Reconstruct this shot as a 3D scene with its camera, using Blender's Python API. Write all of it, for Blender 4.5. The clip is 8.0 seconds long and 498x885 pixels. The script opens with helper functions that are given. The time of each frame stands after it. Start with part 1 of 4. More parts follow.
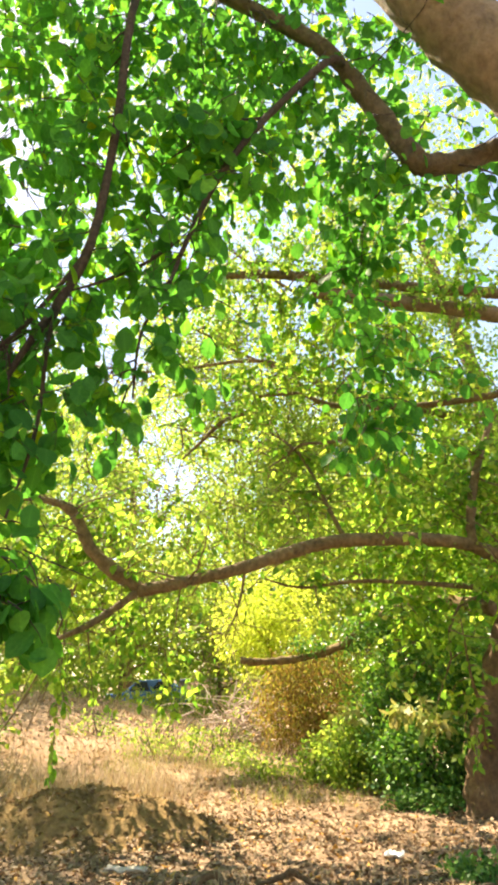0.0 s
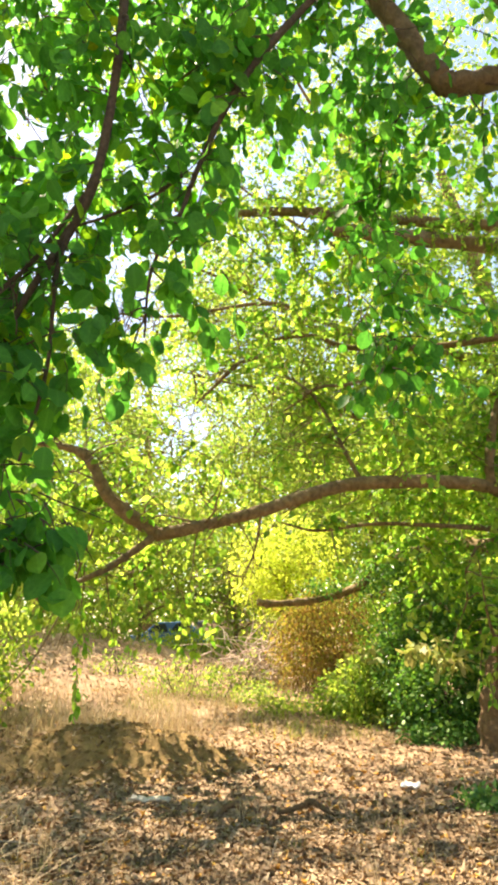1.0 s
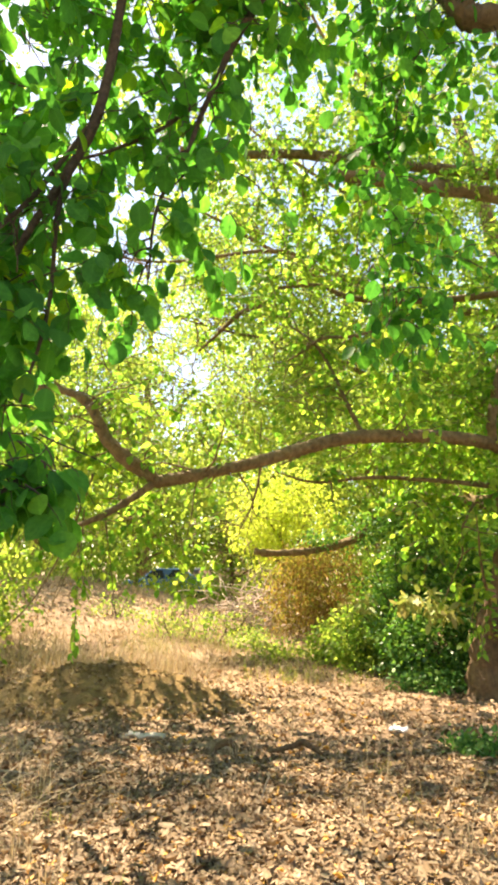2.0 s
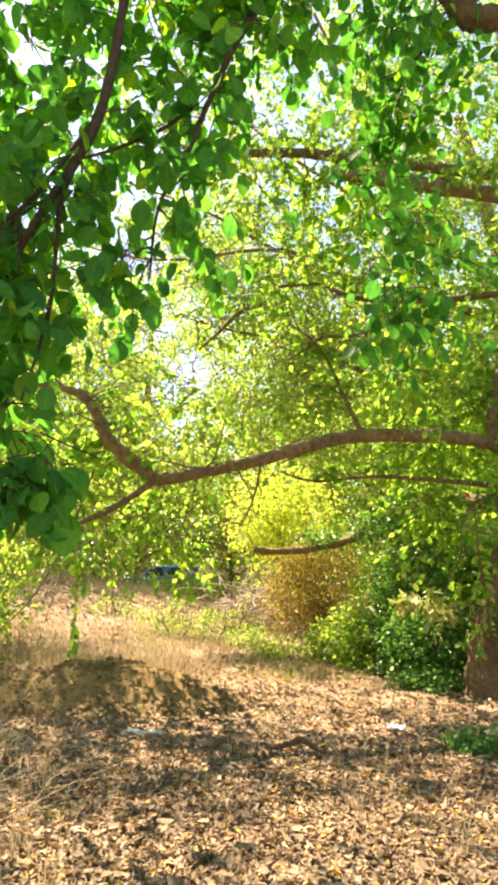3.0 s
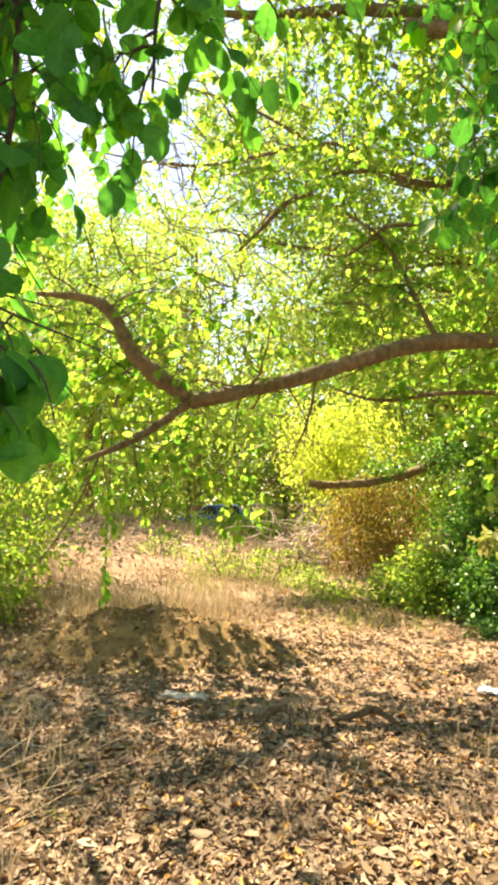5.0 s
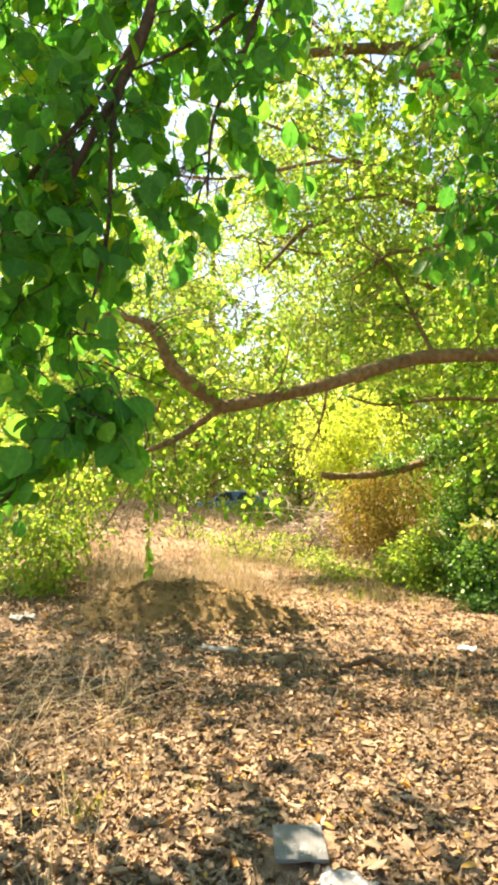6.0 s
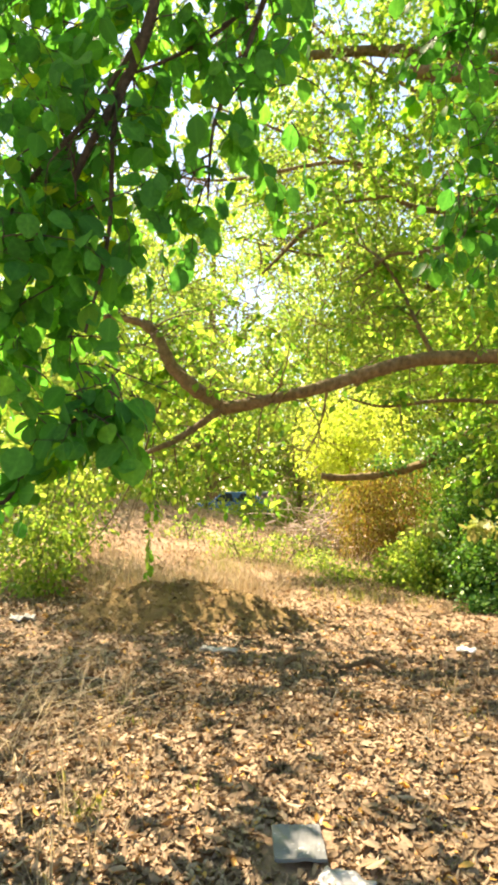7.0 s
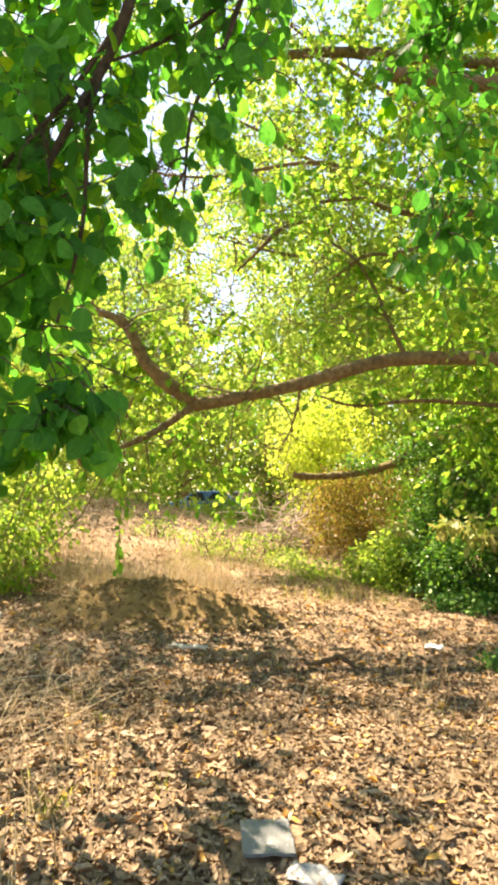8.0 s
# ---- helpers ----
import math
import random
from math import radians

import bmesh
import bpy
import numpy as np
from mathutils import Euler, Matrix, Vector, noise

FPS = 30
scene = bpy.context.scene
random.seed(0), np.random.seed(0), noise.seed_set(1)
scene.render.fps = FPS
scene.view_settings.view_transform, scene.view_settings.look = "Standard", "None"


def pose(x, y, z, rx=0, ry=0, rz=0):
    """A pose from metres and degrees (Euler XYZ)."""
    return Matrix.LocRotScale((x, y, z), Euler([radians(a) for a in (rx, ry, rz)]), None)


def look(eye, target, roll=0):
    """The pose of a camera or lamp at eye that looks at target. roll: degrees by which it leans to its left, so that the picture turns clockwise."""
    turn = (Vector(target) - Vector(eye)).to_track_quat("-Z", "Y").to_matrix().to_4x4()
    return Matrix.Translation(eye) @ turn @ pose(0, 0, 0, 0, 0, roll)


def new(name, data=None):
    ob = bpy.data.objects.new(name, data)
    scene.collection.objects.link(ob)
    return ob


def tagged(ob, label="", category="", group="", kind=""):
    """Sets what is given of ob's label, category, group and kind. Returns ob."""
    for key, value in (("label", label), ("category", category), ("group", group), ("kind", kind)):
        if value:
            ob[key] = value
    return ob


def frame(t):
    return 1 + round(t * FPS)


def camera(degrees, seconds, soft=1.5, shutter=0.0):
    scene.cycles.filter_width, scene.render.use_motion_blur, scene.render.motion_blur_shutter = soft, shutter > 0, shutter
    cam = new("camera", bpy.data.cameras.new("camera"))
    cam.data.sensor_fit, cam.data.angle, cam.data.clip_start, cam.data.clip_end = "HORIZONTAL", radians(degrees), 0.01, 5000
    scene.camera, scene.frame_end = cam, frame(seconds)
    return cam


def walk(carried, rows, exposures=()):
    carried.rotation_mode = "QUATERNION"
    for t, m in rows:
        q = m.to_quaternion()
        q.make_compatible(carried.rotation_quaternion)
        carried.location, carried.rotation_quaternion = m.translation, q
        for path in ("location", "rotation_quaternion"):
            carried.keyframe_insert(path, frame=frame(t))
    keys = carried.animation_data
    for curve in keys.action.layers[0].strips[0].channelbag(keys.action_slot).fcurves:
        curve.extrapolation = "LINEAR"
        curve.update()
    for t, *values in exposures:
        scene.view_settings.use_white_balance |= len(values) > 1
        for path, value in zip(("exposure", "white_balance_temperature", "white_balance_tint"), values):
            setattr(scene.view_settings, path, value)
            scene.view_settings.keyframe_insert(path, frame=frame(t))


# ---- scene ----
cam = camera(43.0, 8.0, soft=3.6)
# seconds, x, y, z, yaw to the left, pitch up, roll
PATH = [
    (0.0, 0.04, -0.14, 1.52, -3.98, 20.33, -1.08),
    (0.5, 0.04, -0.076, 1.525, -2.53, 17.87, -1.23),
    (1.0, 0.026, -0.023, 1.51, -2.62, 15.6, -1.34),
    (1.5, 0.006, 0.031, 1.498, -2.58, 11.39, -0.34),
    (3.0, 0.001, 0.004, 1.5, -2.67, 11.06, 0.56),
    (3.5, 0.004, 0.065, 1.503, -1.84, 7.45, -0.02),
    (4.0, 0.015, 0.056, 1.505, -0.02, 6.74, -1.28),
    (4.5, 0.077, 1.32, 1.453, 1.39, 8.7, -0.47),
    (5.0, 0.051, 1.16, 1.465, 2.12, 5.6, -0.33),
    (5.2, 0.019, 0.83, 1.466, 2.31, 4.56, -0.11),
    (6.2, 0.008, 0.055, 1.516, 3.5, 4.31, 0.12),
    (6.5, 0.008, 0.055, 1.516, 3.56, 4.31, 0.16),
    (7.0, 0.011, 0.057, 1.516, 3.38, 4.38, 0.21),
    (7.5, 0.011, 0.069, 1.507, 3.48, 4.41, 0.24),
    (8.0, 0.002, 0.078, 1.485, 0.83, 4.41, 0.8),
]


def eye_pose(x, y, z, yaw, pitch, roll):
    return pose(x, y, z, 0, 0, yaw) @ pose(0, 0, 0, 90 + pitch) @ pose(0, 0, 0, 0, 0, roll)


walk(cam, [(t, eye_pose(*r)) for t, *r in PATH], [(0.0, 2.20, 8200, 14), (4.0, 2.20, 8200, 14), (4.5, 2.16, 8200, 14), (5.0, 2.13, 8200, 14), (6.2, 2.20, 8200, 14), (8.0, 2.20, 8200, 14)])

# ---- light ----
SUN_WAY = Vector((-0.45, 0.57, 1.0)).normalized()
world = bpy.data.worlds.new("world")
scene.world = world
world.use_nodes = True
wn = world.node_tree
sky = wn.nodes.new("ShaderNodeTexSky")
sky.sky_type = "NISHITA"
sky.sun_disc = False
sky.sun_elevation = math.asin(SUN_WAY.z)
sky.sun_rotation = math.atan2(SUN_WAY.x, SUN_WAY.y)
sky.dust_density, sky.air_density, sky.ozone_density = 0.35, 1.0, 1.0
wn.links.new(sky.outputs[0], wn.nodes["Background"].inputs[0])
wn.nodes["Background"].inputs[1].default_value = 0.093
lamp = bpy.data.lights.new("sun", "SUN")
lamp.energy, lamp.angle, lamp.color = 4.7, radians(0.55), (1.0, 0.93, 0.80)
sun = new("sun", lamp)
sun.matrix_world = look(SUN_WAY * 60, (0, 0, 0))

rng = np.random.default_rng(7)


# ---- materials ----
def shader(name):
    m = bpy.data.materials.new(name)
    m.use_nodes = True
    t = m.node_tree
    return m, t, t.nodes["Principled BSDF"]


def ramp(t, fac, stops):
    r = t.nodes.new("ShaderNodeValToRGB")
    el = r.color_ramp.elements
    while len(el) < len(stops):
        el.new(0.5)
    for e, (p, c) in zip(el, stops):
        e.position, e.color = p, (*c, 1)
    t.links.new(fac, r.inputs[0])
    return r.outputs[0]


def noise_tex(t, scale, detail=4.0, rough=0.55, coord="Object", stretch=None):
    c = t.nodes.new("ShaderNodeTexCoord")
    n = t.nodes.new("ShaderNodeTexNoise")
    n.inputs["Scale"].default_value, n.inputs["Detail"].default_value, n.inputs["Roughness"].default_value = scale, detail, rough
    if stretch:
        mp = t.nodes.new("ShaderNodeMapping")
        mp.inputs["Scale"].default_value = stretch
        t.links.new(c.outputs[coord], mp.inputs[0])
        t.links.new(mp.outputs[0], n.inputs["Vector"])
    else:
        t.links.new(c.outputs[coord], n.inputs["Vector"])
    return n.outputs[0]


def mixed(t, fac, a, b, kind="MIX"):
    m = t.nodes.new("ShaderNodeMix")
    m.data_type, m.blend_type = "RGBA", kind
    for s, v in ((m.inputs[0], fac), (m.inputs[6], a), (m.inputs[7], b)):
        if isinstance(v, bpy.types.NodeSocket):
            t.links.new(v, s)
        else:
            s.default_value = v if isinstance(v, float) else (*v, 1)
    return m.outputs[2]


def bump(t, p, height, strength, dist):
    b = t.nodes.new("ShaderNodeBump")
    b.inputs["Strength"].default_value, b.inputs["Distance"].default_value = strength, dist
    t.links.new(height, b.inputs["Height"])
    t.links.new(b.outputs[0], p.inputs["Normal"])


def leaf_material(name, stops, glow, translucent=0.5, rough=0.5, own=False, ribbed=False):
    """Thin leaf: a waxy face that lets part of the light through. Colour varies leaf by leaf."""
    m, t, p = shader(name)
    if own:
        rnd = t.nodes.new("ShaderNodeObjectInfo").outputs["Random"]
    else:
        rnd = t.nodes.new("ShaderNodeNewGeometry").outputs["Random Per Island"]
    col = ramp(t, rnd, stops)
    blotch = noise_tex(t, 38.0, 3.0)
    dark = ramp(t, blotch, [(0.3, (0.72, 0.74, 0.70)), (0.7, (1.1, 1.08, 1.0))])
    col = mixed(t, 1.0, col, dark, "MULTIPLY")
    if ribbed:
        at = t.nodes.new("ShaderNodeAttribute")
        at.attribute_name = "rib"
        col = mixed(t, 1.0, col, ramp(t, at.outputs["Fac"], [(0.0, (1.22, 1.14, 1.15)), (0.03, (1.16, 1.1, 1.1)), (0.055, (1.0, 1.0, 1.0)), (0.40, (0.9, 0.92, 0.9))]), "MULTIPLY")
    t.links.new(col, p.inputs["Base Color"])
    p.inputs["Roughness"].default_value = rough
    p.inputs["Specular IOR Level"].default_value = 0.18 if rough > 0.4 else 0.5
    tr = t.nodes.new("ShaderNodeBsdfTranslucent")
    t.links.new(mixed(t, 1.0, col, glow, "MULTIPLY"), tr.inputs[0])
    mx = t.nodes.new("ShaderNodeMixShader")
    mx.inputs[0].default_value = translucent
    t.links.new(p.outputs[0], mx.inputs[1])
    t.links.new(tr.outputs[0], mx.inputs[2])
    t.links.new(mx.outputs[0], t.nodes["Material Output"].inputs[0])
    return m


GREEN_NEAR = [(0.0, (0.033, 0.155, 0.038)), (0.5, (0.055, 0.225, 0.048)), (0.85, (0.088, 0.285, 0.052)), (0.985, (0.16, 0.33, 0.03)), (1.0, (0.32, 0.36, 0.03))]
GREEN_MID = [(0.0, (0.07, 0.205, 0.040)), (0.4, (0.143, 0.285, 0.060)), (0.8, (0.23, 0.35, 0.078)), (1.0, (0.32, 0.38, 0.115))]
GREEN_FAR = [(0.0, (0.09, 0.195, 0.046)), (0.5, (0.182, 0.28, 0.070)), (1.0, (0.29, 0.345, 0.118))]
GREEN_BUSH = [(0.0, (0.042, 0.135, 0.034)), (0.6, (0.085, 0.22, 0.05)), (1.0, (0.19, 0.32, 0.08))]
YELLOW = [(0.0, (0.30, 0.40, 0.08)), (0.5, (0.42, 0.50, 0.12)), (1.0, (0.52, 0.55, 0.18))]
BROWN = [(0.0, (0.165, 0.11, 0.038)), (0.4, (0.285, 0.205, 0.078)), (0.55, (0.38, 0.28, 0.11)), (0.62, (0.23, 0.24, 0.06)), (1.0, (0.34, 0.34, 0.09))]
GLOW = (2.1, 2.0, 1.1)
leaf_near = leaf_material("leaf_shade_tree", GREEN_NEAR, GLOW, 0.6, ribbed=True)
leaf_near_own = leaf_material("leaf_shade_tree_single", GREEN_NEAR, GLOW, 0.6, own=True, ribbed=True)
leaf_mid = leaf_material("leaf_arching_tree", GREEN_MID, GLOW, 0.68)
leaf_mid_own = leaf_material("leaf_arching_tree_single", GREEN_MID, GLOW, 0.68, own=True)
leaf_far = leaf_material("leaf_far", GREEN_FAR, GLOW, 0.62, 0.5)
leaf_bush = leaf_material("leaf_bush", GREEN_BUSH, GLOW, 0.42, 0.35)
leaf_bush_own = leaf_material("leaf_bush_single", GREEN_BUSH, GLOW, 0.42, 0.35, own=True)
leaf_weed = leaf_material("leaf_weed", GREEN_BUSH, (1.2, 1.2, 0.8), 0.25, 0.45)
leaf_yellow = leaf_material("leaf_yellow", YELLOW, (1.6, 1.6, 0.9), 0.62, 0.55)
leaf_wilted = leaf_material("leaf_wilted", [(0.0, (0.26, 0.32, 0.10)), (0.6, (0.42, 0.42, 0.17)), (1.0, (0.52, 0.46, 0.24))], (1.2, 1.2, 0.8), 0.35, 0.5)
leaf_brown = leaf_material("leaf_dry_shrub", BROWN, (1.4, 1.2, 0.8), 0.5, 0.7)
DRY = [(0.0, (0.135, 0.088, 0.052)), (0.25, (0.218, 0.148, 0.092)), (0.6, (0.305, 0.212, 0.138)), (0.9, (0.43, 0.315, 0.217)), (0.955, (0.51, 0.405, 0.295)), (0.965, (0.54, 0.30, 0.09)), (1.0, (0.58, 0.34, 0.09))]
litter = leaf_material("dry_leaf", DRY, (1.1, 0.9, 0.7), 0.12, 0.62, ribbed=True)
litter_own = leaf_material("dry_leaf_single", DRY, (1.1, 0.9, 0.7), 0.12, 0.62, own=True, ribbed=True)
straw = leaf_material("dry_grass", [(0.0, (0.32, 0.23, 0.145)), (0.6, (0.49, 0.385, 0.26)), (1.0, (0.60, 0.51, 0.37))], (1.1, 1.0, 0.8), 0.3, 0.6)
fresh = leaf_material("green_grass", [(0.0, (0.12, 0.19, 0.03)), (0.6, (0.24, 0.30, 0.05)), (1.0, (0.40, 0.38, 0.12))], (1.6, 1.5, 0.8), 0.4, 0.55)


def bark_material(name, a, b, c, scale=14.0):
    m, t, p = shader(name)
    fine = noise_tex(t, scale, 8.0, 0.65, stretch=(1, 1, 0.8))
    big = noise_tex(t, 2.2, 3.0)
    col = ramp(t, fine, [(0.28, a), (0.5, b), (0.75, c)])
    col = mixed(t, 0.5, col, ramp(t, big, [(0.3, (0.6, 0.58, 0.55)), (0.7, (1.15, 1.1, 1.05))]), "MULTIPLY")
    t.links.new(col, p.inputs["Base Color"])
    p.inputs["Roughness"].default_value = 0.88
    bump(t, p, fine, 1.0, 0.04)
    return m


bark_warm = bark_material("bark_warm", (0.085, 0.057, 0.024), (0.19, 0.13, 0.056), (0.30, 0.215, 0.10), 17.0)
bark_pale = bark_material("bark_pale", (0.13, 0.088, 0.052), (0.24, 0.17, 0.105), (0.34, 0.25, 0.165), 9.0)
bark_dark = bark_material("bark_dark", (0.03, 0.022, 0.016), (0.075, 0.052, 0.036), (0.13, 0.09, 0.065), 30.0)
# darker than bark_warm: the arching tree's trunk carries some shade in this colour
bark_trunk = bark_material("bark_trunk", (0.06, 0.034, 0.015), (0.14, 0.082, 0.038), (0.24, 0.15, 0.075), 17.0)
bark_olive = bark_material("bark_olive", (0.055, 0.042, 0.022), (0.125, 0.095, 0.05), (0.20, 0.155, 0.085), 14.0)


def soil_material(name, a, b, c, scale):
    m, t, p = shader(name)
    big = noise_tex(t, scale, 6.0, 0.6)
    grit = noise_tex(t, scale * 22, 5.0, 0.7)
    col = ramp(t, big, [(0.3, a), (0.5, b), (0.72, c)])
    col = mixed(t, 0.75, col, ramp(t, grit, [(0.3, (0.5, 0.46, 0.42)), (0.7, (1.25, 1.2, 1.15))]), "MULTIPLY")
    t.links.new(col, p.inputs["Base Color"])
    p.inputs["Roughness"].default_value = 0.95
    bump(t, p, grit, 0.8, 0.03)
    return m


soil = soil_material("soil", (0.17, 0.105, 0.063), (0.31, 0.205, 0.13), (0.44, 0.315, 0.205), 1.1)
mound_soil = soil_material("mound_soil", (0.18, 0.115, 0.042), (0.27, 0.175, 0.064), (0.36, 0.24, 0.095), 3.5)


def plain(name, col, rough=0.5, metal=0.0, grime=0.3, scale=12.0):
    m, t, p = shader(name)
    n = noise_tex(t, scale, 6.0, 0.6)
    lo = tuple(v * (1 - grime) for v in col)
    t.links.new(ramp(t, n, [(0.32, lo), (0.68, col)]), p.inputs["Base Color"])
    p.inputs["Roughness"].default_value, p.inputs["Metallic"].default_value = rough, metal
    bump(t, p, n, 0.25, 0.01)
    return m


white_plastic = plain("white_plastic", (0.80, 0.80, 0.78), 0.4, 0, 0.15)
# base colour lowered to grey so that it carries the scrap's shade
pale_plastic = plain("pale_shaded_plastic", (0.27, 0.275, 0.28), 0.35, 0, 0.2)
pale_paper = plain("pale_paper", (0.48, 0.46, 0.42), 0.8, 0, 0.25)
bark_flake = plain("bark_flake", (0.52, 0.46, 0.37), 0.8, 0, 0.35, 30.0)
wood_pale = plain("weathered_wood", (0.31, 0.25, 0.18), 0.8, 0, 0.4, 25.0)
grey_wood = plain("grey_brushwood", (0.56, 0.43, 0.37), 0.85, 0, 0.4, 25.0)
car_paint = plain("blue_car_paint", (0.08, 0.20, 0.50), 0.25, 0.2, 0.1)
rubber = plain("tyre_rubber", (0.02, 0.02, 0.02), 0.8)
steel = plain("steel", (0.5, 0.5, 0.52), 0.3, 0.9)
car_glass = plain("car_glass", (0.03, 0.04, 0.05), 0.05, 0, 0.1)


def flecked(name, base, fleck, scale):
    m, t, p = shader(name)
    cloud = ramp(t, noise_tex(t, 9.0, 4.0), [(0.3, tuple(v * .78 for v in base)), (0.7, base)])
    # white flecks put into the colour for glints and lit specks on the slab
    glints = ramp(t, noise_tex(t, scale, 5.0, 0.7), [(0.60, (0, 0, 0)), (0.66, (1, 1, 1))])
    where = ramp(t, noise_tex(t, 6.5, 2.0), [(0.47, (0, 0, 0)), (0.62, (1, 1, 1))])
    t.links.new(mixed(t, mixed(t, 1.0, glints, where, "MULTIPLY"), cloud, fleck), p.inputs["Base Color"])
    p.inputs["Roughness"].default_value = 0.5
    bump(t, p, glints, 0.4, 0.004)
    return m


slab_stone = flecked("pale_slab", (0.155, 0.16, 0.165), (0.80, 0.78, 0.74), 55.0)
plaster = plain("mud_plaster", (0.42, 0.29, 0.18), 0.9, 0, 0.35, 3.0)
coping_paint = plain("pale_coping", (0.50, 0.47, 0.42), 0.8, 0, 0.25, 5.0)


# ---- mesh helpers ----
def tri_mesh(name, verts, tris, mat, smooth=False, rib=None):
    verts, tris = np.asarray(verts, np.float32).reshape(-1, 3), np.asarray(tris, np.int32).reshape(-1, 3)
    me = bpy.data.meshes.new(name)
    me.vertices.add(len(verts))
    me.vertices.foreach_set("co", verts.ravel())
    me.loops.add(tris.size)
    me.loops.foreach_set("vertex_index", tris.ravel())
    me.polygons.add(len(tris))
    me.polygons.foreach_set("loop_start", np.arange(0, tris.size, 3, dtype=np.int32))
    if smooth:
        me.polygons.foreach_set("use_smooth", np.ones(len(tris), bool))
    me.update(calc_edges=True)
    if rib is not None:
        me.attributes.new("rib", "FLOAT", "POINT").data.foreach_set("value", np.asarray(rib, np.float32))
    me.validate()
    me.materials.append(mat)
    return me


def child(name, me, parent, label="", kind=""):
    ob = new(name, me)
    ob.parent = parent
    return tagged(ob, label, kind=kind)


def part(name, bm, mat, parent=None, label="", smooth=True):
    me = bpy.data.meshes.new(name)
    bm.to_mesh(me)
    bm.free()
    if smooth:
        me.polygons.foreach_set("use_smooth", np.ones(len(me.polygons), bool))
    me.materials.append(mat)
    ob = new(name, me)
    if parent:
        ob.parent = parent
    return tagged(ob, label)


def unit(v):
    return v / np.maximum(np.linalg.norm(v, axis=-1, keepdims=True), 1e-9)


def leaf_shape(kind):
    """A leaf one unit long along y, folded along its midrib and drooping to the tip."""
    if kind == "round":
        ys, ws = [0, .09, .27, .52, .77, .93, 1.0], [0, .16, .33, .40, .33, .15, .0]
    elif kind == "simple":
        ys, ws = [0, .3, .65, 1.0], [0, .33, .29, 0]
    elif kind == "dry":
        ys, ws = [0, .25, .55, .8, 1.0], [0, .19, .23, .15, 0]
    else:
        ys, ws = [0, .45, 1.0], [0, .29, 0]
    n = len(ys)
    droop = lambda y: -0.16 * y * y
    v = [(0, y, droop(y)) for y in ys]
    left = [(-w, y - 0.02, droop(y) + 0.22 * w) for y, w in zip(ys[1:-1], ws[1:-1])]
    right = [(w, y - 0.02, droop(y) + 0.22 * w) for y, w in zip(ys[1:-1], ws[1:-1])]
    v += left + right
    f = []
    for base, s in ((n, 1), (n + n - 2, -1)):
        for i in range(n - 1):
            a, b = i, i + 1
            c = base + i - 1 if i > 0 else None
            d = base + i if i < n - 2 else None
            quad = [q for q in (a, b, d, c) if q is not None]
            for k in range(1, len(quad) - 1):
                tri = (quad[0], quad[k], quad[k + 1])
                f.append(tri if s > 0 else tri[::-1])
    return np.array(v), np.array(f)


def spread(shape, places, ways, ups, sizes, widths=None, curl=None):
    """Copies of a leaf shape: base at places, length along ways, face towards ups."""
    v0, f0 = shape
    n = len(places)
    y = unit(ways)
    z = unit(ups - (ups * y).sum(-1, keepdims=True) * y)
    x = np.cross(y, z)
    local = np.repeat(v0[None], n, 0)
    if widths is not None:
        local[..., 0] *= widths[:, None]
    if curl is not None:
        local[..., 2] += curl[:, None] * (local[..., 1] - 0.5) ** 2 * 2.2 + np.abs(local[..., 0]) * np.abs(curl)[:, None]
    local = local * sizes[:, None, None]
    verts = places[:, None] + local[..., :1] * x[:, None] + local[..., 1:2] * y[:, None] + local[..., 2:] * z[:, None]
    tris = f0[None] + (np.arange(n) * len(v0))[:, None, None]
    return verts.reshape(-1, 3), tris.reshape(-1, 3)


def smooth_line(pts, steps=6):
    """Catmull-Rom through points of (x, y, z, radius)."""
    p = np.array(pts, float)
    p = np.vstack([2 * p[0] - p[1], p, 2 * p[-1] - p[-2]])
    out = []
    for i in range(1, len(p) - 2):
        for s in np.linspace(0, 1, steps, endpoint=False):
            a, b, c, d = p[i - 1], p[i], p[i + 1], p[i + 2]
            out.append(0.5 * (2 * b + (c - a) * s + (2 * a - 5 * b + 4 * c - d) * s * s + (3 * b - a - 3 * c + d) * s ** 3))
    out.append(p[-2])
    return np.array(out)


